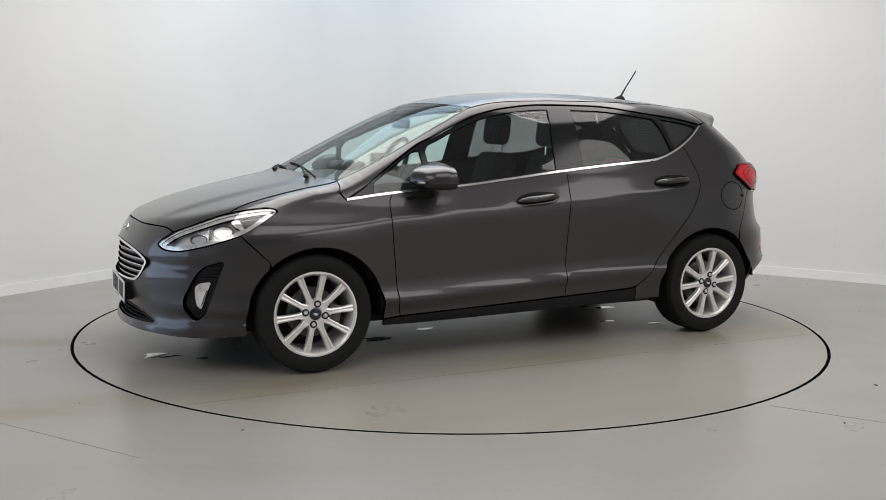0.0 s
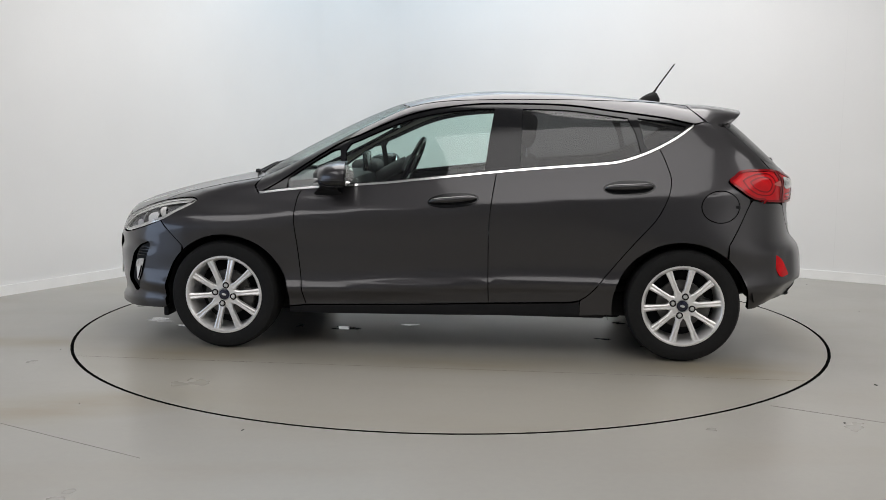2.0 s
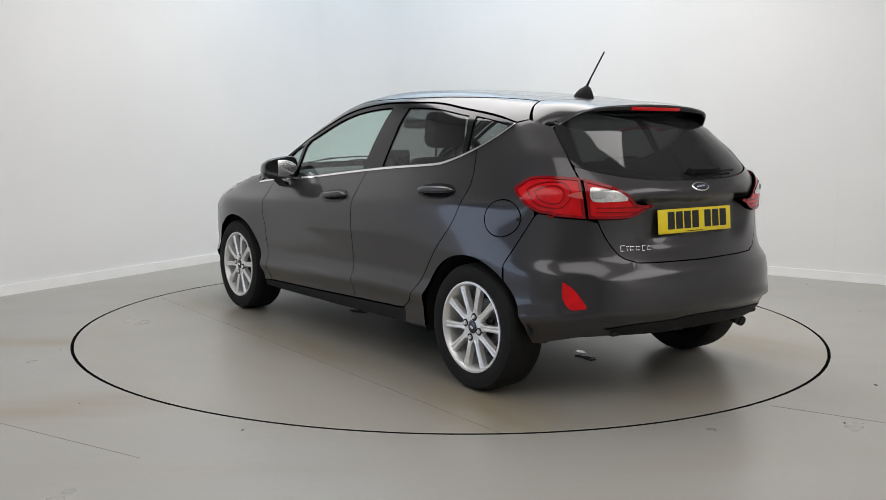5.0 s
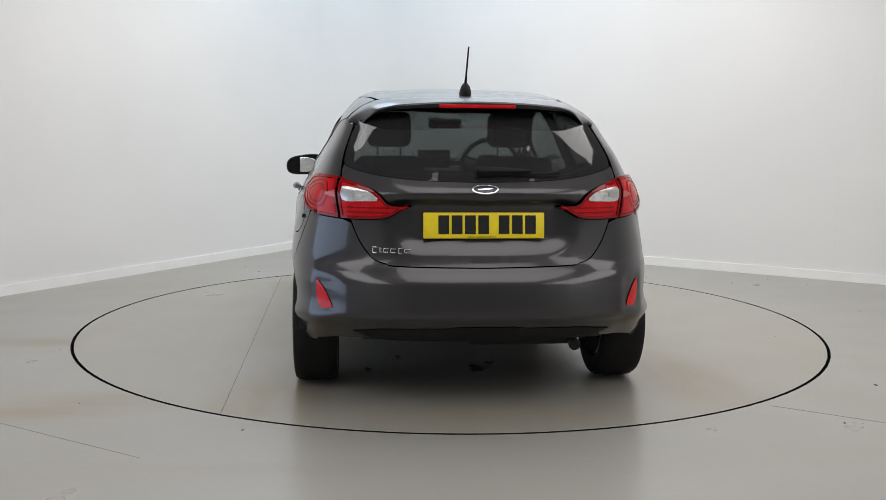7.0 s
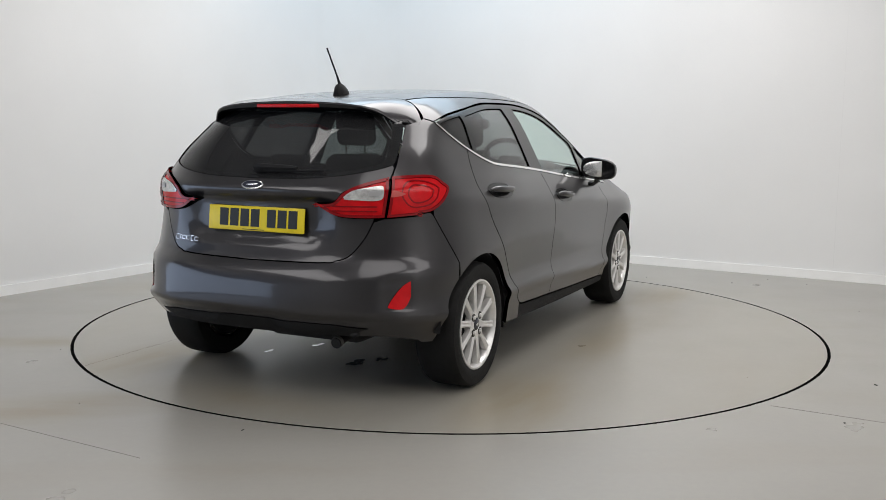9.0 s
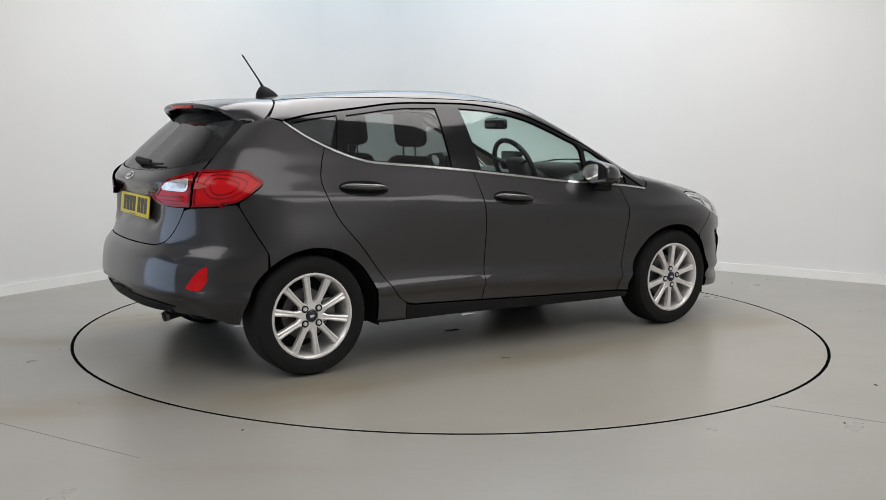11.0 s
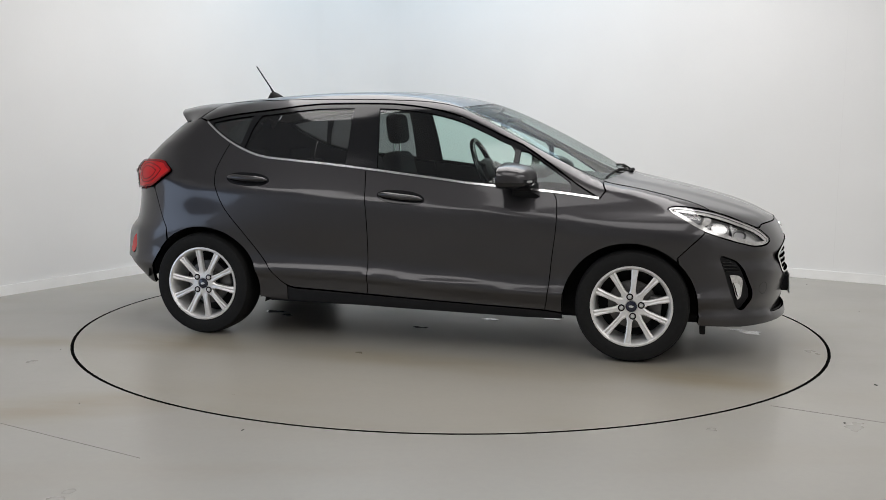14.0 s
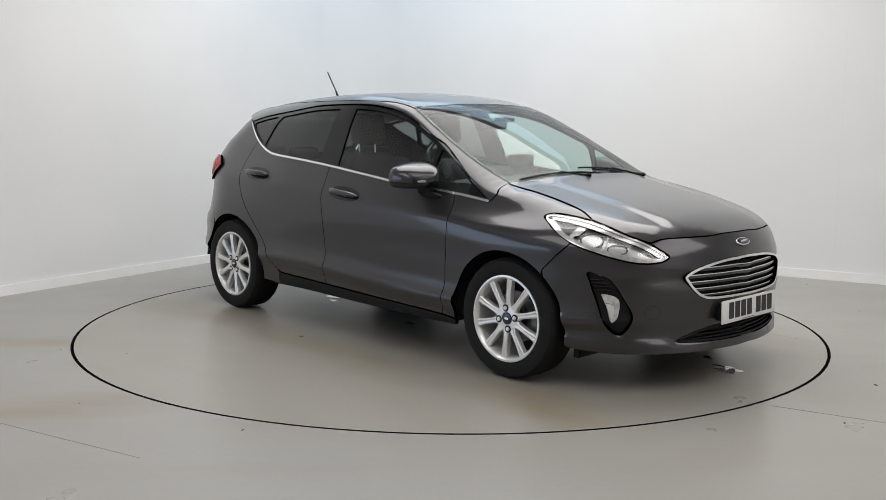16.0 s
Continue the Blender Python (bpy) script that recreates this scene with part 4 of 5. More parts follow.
def windows():
    sc = mirrored(curve(SCREEN_LOW) + curve(SCREEN_SIDE)[::-1][1:] + curve(SCREEN_TOP)[::-1][1:])
    w = panel("windscreen", "top", [sc], GLASS_SCREEN, car, 0.04, fold=0, gap=0.004, label="large raked windscreen")
    w.visible_shadow = False
    panel("screen_border", "top", [sc, inset(dense(sc, 0.02), 0.022)], GLOSS, w, 0.02, out=-0.006, fold=0, gap=0.003, inner=INNER)
    loops = {
        "quarter_light": [(0.905, 0.893), (0.80, 0.900), (0.60, 0.915), (0.62, 1.108)] + dlo_run(0.66, 0.90, 0.014, 6),
        "front_window": belt_run(0.570, -0.185, 0.018) + [(-0.200, 1.16)] + dlo_run(-0.225, 0.56, 0.026, 16) + [(0.585, 1.10)],
        "rear_door_window": belt_run(-0.375, -1.015, 0.018) + [(-0.985, 1.21)] + dlo_run(-0.945, -0.380, 0.026, 12),
        "rear_quarter_glass": belt_run(-1.045, -1.25, 0.020, 8) + dlo_run(-1.255, -1.00, 0.02, 8),
    }
    tint = {"quarter_light": GLASS, "front_window": GLASS, "rear_door_window": GLASS_DARK, "rear_quarter_glass": GLASS_DARK}
    band_ = belt_run(1.05, -1.295, 0.0097, 60) + dlo_run(-1.298, 1.05, 0.002, 60)
    both("window_frame", "side", [band_] + [inset(dense(L, 0.02), 0.0) for L in loops.values()], GLOSS, car, 0.02, out=-0.004, fold=0.018, gap=0.001, inner=INNER, label="gloss black window surround")
    for k, L in loops.items():
        for o in both(k, "side", [L], tint[k], car, 0.04, out=-0.010, fold=0, gap=-0.002):
            o.visible_shadow = False
    strip = belt_run(1.055, -1.297, -0.002, 70) + belt_run(-1.297, 1.055, 0.0095, 70)
    both("chrome_strip", "side", [strip], CHROME, car, 0.02, out=0.003, fold=0.008, gap=0.0, label="bright chrome waistline strip")


def wheel(name, nuts):
    """Tyre, ten-spoke rim, hub cap and nuts, turned about y with its face at +y."""
    w = new(name)
    prof = [(0.205, -0.09), (0.222, -0.098), (0.26, -0.104), (0.286, -0.098), (0.2975, -0.080), (0.300, -0.05), (0.3005, 0.0), (0.300, 0.05), (0.2975, 0.080), (0.286, 0.098), (0.26, 0.104), (0.232, 0.100), (0.217, 0.094), (0.205, 0.086)]
    bm = lathe(prof, 72)
    part("tyre", bm, RUBBER, w, "black road tyre")
    rim = lathe([(0.196, -0.09), (0.196, 0.02), (0.200, 0.075), (0.2165, 0.092), (0.2155, 0.098), (0.207, 0.099), (0.200, 0.092), (0.192, 0.070), (0.188, 0.02), (0.188, -0.09)], 72)
    # spokes
    for k in range(10):
        a = math.tau * (k + 0.5) / 10
        m = Matrix.Rotation(-a, 4, "Y")
        rows = [(0.050, 0.026, 0.060, 0.084), (0.085, 0.0135, 0.058, 0.088), (0.15, 0.0145, 0.060, 0.090), (0.198, 0.0185, 0.062, 0.090)]
        prev = None
        for r, hw, y0, y1 in rows:
            sec = [rim.verts.new(m @ Vector((r, y, z))) for y, z in ((y0, -hw), (y0, hw), (y1 - 0.004, hw), (y1, hw * 0.55), (y1 - 0.0035, 0), (y1, -hw * 0.55), (y1 - 0.004, -hw))]
            if prev:
                for i in range(7):
                    rim.faces.new((prev[i], prev[(i + 1) % 7], sec[(i + 1) % 7], sec[i]))
            prev = sec
    lathe([(0.066, 0.05), (0.066, 0.078), (0.060, 0.084), (0.034, 0.086), (0.030, 0.080), (0.0, 0.080)], 40, into=rim)
    bmesh.ops.recalc_face_normals(rim, faces=rim.faces)
    rim_ob = part("rim", rim, SILVER, w, "silver ten-spoke alloy rim")
    part("hub_cap", lathe([(0.0, 0.0895), (0.022, 0.089), (0.029, 0.086), (0.0295, 0.078)], 32), BADGE_BLUE, w, "small dark blue centre cap")
    part("cap_badge", lathe([(0.0, 0.0905), (0.013, 0.0902), (0.0135, 0.0885)], 24, m=Matrix.Diagonal((1, 1, 0.5, 1))), CHROME, w)
    for k in range(4):
        a = math.tau * k / 4 + radians(nuts)
        m = Matrix.Translation((0.052 * math.cos(a), 0, 0.052 * math.sin(a)))
        part("wheel_nut", lathe([(0.0, 0.095), (0.008, 0.0945), (0.0105, 0.091), (0.0115, 0.078)], 6, m=m), SILVER, w)
        part("nut_well", lathe([(0.0115, 0.0876), (0.0185, 0.0872), (0.0188, 0.075)], 16, m=m), GLOSS, w)
    part("brake_disc", lathe([(0.0, -0.01), (0.128, -0.01), (0.128, 0.012), (0.075, 0.014), (0.07, 0.045), (0.0, 0.045)], 40), ALLOY_DARK, w, "grey steel brake disc")
    part("brake_caliper", box(-0.155, -0.085, -0.035, 0.035, -0.06, 0.06, 0.012), ALLOY_DARK, w)
    part("hub_back", lathe([(0.19, -0.088), (0.0, -0.088)], 40), INNER, w)
    return w


def wheels():
    for x in (1.2465, -1.2465):
        for s in (1, -1):
            spin, nuts = {(True, 1): (-13, -1), (False, 1): (-13, 2), (True, -1): (-4, 76), (False, -1): (8, 53)}[(x > 0, s)]
            w = wheel("wheel", nuts)
            w.parent = car
            tagged(w, "silver alloy wheel with black tyre")
            m = pose(x, s * (0.745 if x > 0 else 0.731), 0.3005, 0, 0, 0 if s > 0 else 180) @ pose(0, 0, 0, 0, spin, 0)
            w.matrix_basis = m
    # wheel housings and floor pan close the underside
    for x in (1.215, -1.235):
        for s in (1, -1):
            bm = bmesh.new()
            n = 24
            a0, a1 = radians(-12), radians(190 if x > 0 else 174)
            A = [bm.verts.new((x + 0.385 * math.cos(a0 + (a1 - a0) * i / n), s * 0.80, 0.285 + 0.366 * math.sin(a0 + (a1 - a0) * i / n))) for i in range(n + 1)]
            B = [bm.verts.new((v.co.x, s * 0.50, v.co.z)) for v in A]
            for i in range(n):
                bm.faces.new((A[i], A[i + 1], B[i + 1], B[i]))
            bm.faces.new(B)
            part("wheel_housing", bm, INNER, car)
    # unseen dark blocks added to stop light leaking in behind the wings
    for s in (1, -1):
        part("light_stop", box(0.70, 0.87, s * 0.73 - 0.03, s * 0.73 + 0.03, 0.25, 0.84, 0.01), INNER, car)
    # low pan and block added out of view to deepen the shade under the car
    part("floor_pan", box(-0.95, 1.88, -0.50, 0.50, 0.165, 0.23, 0.02), INNER, car)
    part("underbody_block", box(-1.05, -0.45, -0.52, 0.52, 0.175, 0.32, 0.04, segs=3), INNER, car, "dark unseen underbody block that keeps light out")
    part("floor_pan", box(-0.84, 0.84, -0.78, 0.78, 0.215, 0.25, 0.01), INNER, car)
    part("rear_floor", box(-1.86, -0.92, -0.52, 0.52, 0.325, 0.35, 0.01), INNER, car)
    part("exhaust_pipe", tube([(-1.66, -0.40, 0.315), (-1.78, -0.41, 0.305), (-1.86, -0.41, 0.288)], 0.024, 16), BLACK, car, "grey metal exhaust tailpipe")
    part("tailpipe_tip", tube([(-1.835, -0.41, 0.294), (-1.852, -0.41, 0.290)], 0.0265, 20), ALLOY_DARK, car, "dull steel exhaust tip")


bodywork()
rear_end()
front_end()
windows()
wheels()


def on_form(kind, u, v, out=0.0):
    """Place and outward normal on the body at a projected point."""
    p = lift(kind, [(u, v)])
    n = normal_of(p)
    return Vector(p[0] + n[0] * out), Vector(n[0])


def facing(place, normal, up=(0, 0, 1)):
    """A pose whose z axis is the normal, with y as far up as can be."""
    z = Vector(normal).normalized()
    x = Vector(up).cross(z).normalized()
    y = z.cross(x)
    m = Matrix((x, y, z)).transposed().to_4x4()
    m.translation = place
    return m


def oval(rx, ry, thick, edge, segs=40, m=None):
    """A flat oval button with rounded edge, facing +z."""
    bm = bmesh.new()
    rings = []
    for k, h in ((1.0, 0), (1.0, thick - edge), (1 - edge / rx * 0.5, thick - edge * 0.25), (1 - edge / rx * 1.3, thick)):
        rings.append([bm.verts.new((rx * k * math.cos(i * math.tau / segs), ry * (1 - (1 - k) * rx / ry) * math.sin(i * math.tau / segs), h)) for i in range(segs)])
    for A, B in zip(rings, rings[1:]):
        for i in range(segs):
            bm.faces.new((A[i], A[(i + 1) % segs], B[(i + 1) % segs], B[i]))
    bm.faces.new(rings[-1])
    bm.faces.new(rings[0][::-1])
    if m is not None:
        bmesh.ops.transform(bm, matrix=m, verts=bm.verts)
    return bm


def spoiler():
    lead = [(0.0, -1.240), (0.15, -1.243), (0.30, -1.254), (0.40, -1.268), (0.446, -1.280)]
    L = [Vector(p) for p in lift("top", [(x, y) for y, x in curve(lead, 5)])]
    L += [Vector(p) for p in lift("side", curve([(-1.295, 1.338), (-1.335, 1.305), (-1.375, 1.270), (-1.415, 1.238)], 4))]
    T = [(0.0, -1.612, 1.345), (0.15, -1.610, 1.342), (0.30, -1.596, 1.333), (0.40, -1.575, 1.320), (0.452, -1.550, 1.302), (0.490, -1.512, 1.272), (0.518, -1.478, 1.248), (0.535, -1.445, 1.236)]
    T = curve(T, 5)
    n = 36
    idx = np.linspace(0, 1, n)

    def along(P):
        P = np.array([tuple(p) for p in P])
        s = np.concatenate([[0], np.cumsum(np.linalg.norm(np.diff(P, axis=0), axis=1))])
        return np.stack([np.interp(idx * s[-1], s, P[:, k]) for k in range(3)], 1)

    A, B = along([(p.y, p.x, p.z) for p in L]), along(T)
    bm = bmesh.new()
    grid = []
    for sgn in (1, -1):
        rows = []
        for a, b in zip(A, B):
            a, b = Vector((a[1], sgn * a[0], a[2])), Vector((b[1], sgn * b[0], b[2]))
            thick = 0.030 * (1 - 0.55 * (abs(b.y) / 0.545) ** 2)
            col = [a + Vector((0, 0, -0.012)), a]
            for t in (0.2, 0.4, 0.6, 0.8, 0.94):
                p = a.lerp(b, t)
                p.z += 0.010 * math.sin(math.pi * t)
                col.append(p)
            col += [b + Vector((0.002, 0, 0.001)), b + Vector((-0.002, 0, -0.006)), b + Vector((0.004, 0, -thick * 0.8)), b + Vector((0.02, 0, -thick))]
            e = a.lerp(b, 0.45) + Vector((0, 0, -0.055 * (1 - (abs(a.y) / 0.56) ** 2) - 0.012))
            col += [b.lerp(e, 0.6) + Vector((0, 0, -thick * 0.6)), e, a.lerp(b, 0.1) + Vector((0, 0, -0.04))]
            rows.append([bm.verts.new(p) for p in col])
        for r0, r1 in zip(rows, rows[1:]):
            for k in range(len(r0) - 1):
                bm.faces.new((r0[k], r0[k + 1], r1[k + 1], r1[k]) if sgn > 0 else (r0[k], r1[k], r1[k + 1], r0[k + 1]))
    bmesh.ops.remove_doubles(bm, verts=bm.verts, dist=0.0006)
    bmesh.ops.recalc_face_normals(bm, faces=bm.faces)
    for f in bm.faces:
        c = f.calc_center_median()
        f.material_index = 1 if f.normal.z < -0.12 or (abs(c.y) > 0.40 and f.normal.x < -0.55 and f.normal.z < 0.25) else 0
    s = part("roof_spoiler", bm, [PAINT, GLOSS], car, "dark grey roof spoiler over the rear window")
    part("brake_light", box(-1.614, -1.580, -0.172, 0.172, 1.316, 1.333, 0.004), RED, s, "slim red high-level brake light")


def mirror(s):
    """Door mirror, s = 1 left, -1 right."""
    top = new("door_mirror")
    top.parent = car
    tagged(top, "grey door mirror with black foot")
    bm = bmesh.new()
    # shell: rounded box lofted from the glass forward
    rings = []
    for x, sy, sz, cy, cz in ((0.545, 0.112, 0.062, 0.868, 0.974), (0.552, 0.116, 0.066, 0.868, 0.974), (0.60, 0.114, 0.066, 0.866, 0.973), (0.65, 0.104, 0.060, 0.862, 0.969), (0.69, 0.082, 0.048, 0.858, 0.964), (0.715, 0.05, 0.03, 0.855, 0.960), (0.724, 0.018, 0.01, 0.853, 0.958)):
        r = []
        for k in range(32):
            a = k * math.tau / 32
            c, d = math.cos(a), math.sin(a)
            q = 0.62
            yy = math.copysign(abs(c) ** q, c) * sy
            zz = math.copysign(abs(d) ** q, d) * sz
            zz -= 0.016 * (yy / sy) * (1 if d > 0 else 0.2)
            xb = x + 0.02 * (yy / sy) * -0.6
            r.append(bm.verts.new((xb, s * (cy + yy), cz + zz)))
        rings.append(r)
    for A, B in zip(rings, rings[1:]):
        for k in range(32):
            bm.faces.new((A[k], A[(k + 1) % 32], B[(k + 1) % 32], B[k]))
    bm.faces.new(rings[0])
    bm.faces.new(rings[-1])
    bmesh.ops.recalc_face_normals(bm, faces=bm.faces)
    for f in bm.faces:
        c = f.calc_center_median()
        f.material_index = 1 if c.z < 0.952 or c.x < 0.551 else 0
    part("mirror_shell", bm, [PAINT, GLOSS], top)
    g = oval(0.094, 0.050, 0.004, 0.002, 32, Matrix.Translation((0.5425, s * 0.868, 0.974)) @ Matrix.Rotation(radians(-8 * s), 4, "Z") @ Matrix.Rotation(radians(-90), 4, "Y") @ Matrix.Rotation(radians(90), 4, "Z"))
    part("mirror_glass", g, CHROME, top, "silvered mirror glass")
    foot = bmesh.new()
    prev = None
    for t, (x, y, z, a, b) in enumerate(((0.66, 0.770, 0.868, 0.085, 0.022), (0.665, 0.800, 0.868, 0.078, 0.022), (0.66, 0.828, 0.885, 0.060, 0.024), (0.648, 0.845, 0.915, 0.046, 0.030), (0.64, 0.850, 0.94, 0.044, 0.034))):
        tilt = t / 4
        r = [foot.verts.new((x + a * math.cos(k * math.tau / 20), s * (y + b * math.sin(k * math.tau / 20) * tilt), z + b * math.sin(k * math.tau / 20) * (1 - tilt))) for k in range(20)]
        if prev:
            for k in range(20):
                foot.faces.new((prev[k], prev[(k + 1) % 20], r[(k + 1) % 20], r[k]))
        prev = r
    bmesh.ops.recalc_face_normals(foot, faces=foot.faces)
    part("mirror_foot", foot, BLACK, top, "black plastic mirror foot")
    part("indicator", box(0.685, 0.716, s * 0.90 - 0.02, s * 0.90 + 0.02, 0.945, 0.955, 0.003), LAMP_GREY, top)


def handles():
    for cx, cz, rise in ((-0.023, 0.843, 0.022), (-0.950, 0.922, 0.012)):
        for s in (False, True):
            bowl = [(cx + 0.137 * math.copysign(abs(math.cos(a)) ** 0.8, math.cos(a)), cz + 0.037 * math.sin(a) - rise * math.cos(a) * 0.5) for a in np.linspace(0, math.tau, 40, endpoint=False)]
            h = panel("door_handle", "side", [bowl], GLOSS, car, 0.012, out=0.0015, fold=0.004, gap=0, mirror=s, label="black recessed door handle")
            pts = []
            for t in np.linspace(-1, 1, 13):
                p, n = on_form("side", cx + 0.125 * t, cz - rise * t * 0.5 - 0.006 * (1 - t * t) - 0.001)
                p = p + n * (0.010 + 0.020 * (1 - t ** 4))
                pts.append((p.x, p.y * (-1 if s else 1), p.z))
            rad = [0.005 + 0.0115 * (1 - abs(t) ** 3) ** 0.5 for t in np.linspace(-1, 1, 13)]
            part("grab_bar", tube(pts, rad, 12), PAINT, h, "dark grey pull handle")


def plates():
    def plate(name, at, turn, material, label):
        p = new(name)
        p.parent = car
        tagged(p, label)
        p.matrix_basis = Matrix.Translation(at) @ turn
        part("plate_board", box(-0.26, 0.26, -0.0555, 0.0555, 0, 0.006, 0.004), material, p)
        x = -0.196
        for k in range(7):
            part("character_bar", box(x, x + 0.046, -0.036, 0.043, 0.006, 0.0075), INK, p)
            x += 0.057 if k != 3 else 0.088
        part("maker_bar", box(-0.07, 0.05, -0.0505, -0.0475, 0.006, 0.0068), INK, p)

    plate("number_plate", (-1.864, 0, 0.817), facing((0, 0, 0), (-1, 0, 0.10)), PLATE_Y, "yellow rear registration plate with black bars")
    plate("number_plate", (2.083, 0, 0.374), facing((0, 0, 0), (1, 0, 0.03)), PLATE_W, "white front registration plate with black bars")
    part("plate_holder", box(2.03, 2.0825, -0.235, 0.235, 0.33, 0.415, 0.006), BLACK, car)
    # oval badges, plain
    for kind, u, v, rx, ry in (("back", 0.0, 0.966, 0.058, 0.024), ("nose", 0.0, 0.690, 0.060, 0.023)):
        p, n = on_form(kind, u, v, 0.006 if kind == "back" else 0.0)
        m = facing(p, n)
        b = part("oval_badge", oval(rx, ry, 0.006, 0.003, 48, m), CHROME, car, "plain blue oval badge with chrome rim")
        part("badge_field", oval(rx * 0.88, ry * 0.80, 0.0075, 0.001, 48, m), BADGE_BLUE, b)
        part("badge_mark", oval(rx * 0.55, ry * 0.22, 0.0085, 0.0005, 24, m @ Matrix.Rotation(radians(6), 4, "Z")), CHROME, b)
    # plain bright bars where the model script stands
    for k, (y, w, h) in enumerate(((0.464, 0.020, 0.026), (0.440, 0.008, 0.020), (0.418, 0.022, 0.018), (0.388, 0.022, 0.018), (0.357, 0.016, 0.026), (0.328, 0.024, 0.018))):
        p, n = on_form("back", y, 0.712 - 0.0005 * k, 0.0005)
        m = facing(p, n) @ Matrix.Shear("XZ", 4, (0, 0))
        bar = box(-w / 2, w / 2, -h / 2, -h / 2 + 0.003, 0, 0.002, 0.0007)
        box_into(bar, -w / 2 + 0.003, w / 2 + 0.002, h / 2 - 0.003, h / 2, 0, 0.002, 0.0007)
        box_into(bar, -w / 2, -w / 2 + 0.003, -h / 2, h / 2, 0, 0.002, 0.0007)
        bmesh.ops.transform(bar, matrix=m, verts=bar.verts)
        part("model_bar", bar, CHROME, car)


def wipers_and_antenna():
    def blade(name, a, b, lift_off, wide, parent, kind):
        pts = []
        for t in np.linspace(0, 1, 9):
            p, n = on_form(kind, *(np.array(a) + (np.array(b) - np.array(a)) * t))
            pts.append(tuple(p + n * lift_off))
        return part(name, tube(pts, wide, 6), BLACK, parent)

    for (px, py), (ax, ay), (bx, by) in (((1.16, 0.42), (1.125, 0.46), (1.095, -0.10)), ((1.18, -0.12), (1.155, 0.02), (1.075, -0.56))):
        w = new("wiper")
        w.parent = car
        tagged(w, "black windscreen wiper lying at the glass base")
        # right-hand drive: blades point to the driver's side
        p, n = on_form("top", px, py, 0.012)
        part("pivot", lathe([(0.0, 0.014), (0.012, 0.012), (0.015, 0.0)], 16, m=Matrix.Translation(p) @ Matrix.Rotation(radians(60), 4, "X")), BLACK, w)
        blade("blade", (ax, ay), (bx, by), 0.006, 0.005, w, "top")
        blade("arm", (px, py), ((ax + bx) / 2, (ay + by) / 2), 0.012, 0.005, w, "top")
    panel("cowl_panel", "top", [mirrored(curve([(1.20, 0.0), (1.187, 0.2), (1.155, 0.42), (1.085, 0.61)]) + curve([(1.06, 0.60), (1.118, 0.42), (1.148, 0.2), (1.158, 0.0)]))], BLACK, car, 0.03, out=-0.006, fold=0, label="black scuttle panel under the windscreen")
    w = new("rear_wiper")
    w.parent = car
    tagged(w, "black rear window wiper")
    p, n = on_form("back", 0.0, 1.035, 0.0)
    part("wiper_cap", oval(0.034, 0.018, 0.034, 0.012, 28, facing(p, n)), BLACK, w)
    blade("wiper_arm", (0.02, 1.036), (-0.20, 1.034), 0.020, [0.018, 0.017, 0.016, 0.015, 0.014, 0.013, 0.012, 0.011, 0.009], w, "back")
    blade("wiper_blade", (-0.03, 1.026), (-0.33, 1.032), 0.010, 0.006, w, "back")
    a = new("antenna")
    a.parent = car
    tagged(a, "black roof antenna with slanted rod")
    bm = bmesh.new()
    rings = []
    for x, hw, z in ((-1.058, 0.004, 0.006), (-1.085, 0.020, 0.030), (-1.115, 0.028, 0.050), (-1.145, 0.030, 0.064), (-1.165, 0.026, 0.058), (-1.182, 0.016, 0.030)):
        zb = float(lift("top", [(x, 0.0)])[0, 2]) - 0.004
        rings.append([bm.verts.new((x, hw * math.cos(t), zb + 0.004 + z * math.sin(t) ** 1.0)) for t in np.linspace(0, math.pi, 9)])
    for A, B in zip(rings, rings[1:]):
        for k in range(8):
            bm.faces.new((A[k], A[k + 1], B[k + 1], B[k]))
    bm.faces.new(rings[0]), bm.faces.new(rings[-1])
    bmesh.ops.recalc_face_normals(bm, faces=bm.faces)
    part("antenna_foot", bm, BLACK, a)
    part("antenna_rod", tube([(-1.145, 0, 1.440), (-1.158, 0, 1.462), (-1.17, 0, 1.482), (-1.262, 0, 1.612)], [0.008, 0.006, 0.0045, 0.004], 10), BLACK, a)


def seat(y):
    s = new("front_seat")
    s.parent = car
    tagged(s, "dark grey fabric front seat with headrest")
    part("seat_cushion", box(-0.28, 0.26, y - 0.24, y + 0.24, 0.42, 0.58, 0.06, segs=4), FABRIC, s)
    m = Matrix.Translation((-0.27, y, 0.50)) @ Matrix.Rotation(radians(-14), 4, "Y")
    bm = box(-0.065, 0.065, -0.235, 0.235, 0.0, 0.58, 0.06, m, 4)
    for v in bm.verts:
        if v.co.z > 0.85:
            v.co.y = y + (v.co.y - y) * (1 - 0.9 * (v.co.z - 0.85))
    part("seat_backrest", bm, FABRIC, s)
    m = Matrix.Translation((-0.40, y, 1.215)) @ Matrix.Rotation(radians(-8), 4, "Y")
    h = part("headrest", box(-0.05, 0.05, -0.125, 0.125, -0.10, 0.10, 0.045, m, 4), FABRIC, s)
    for d in (-0.065, 0.065):
        part("headrest_post", tube([(-0.40, y + d, 1.03), (-0.405, y + d, 1.15)], 0.006, 8), CHROME, s)


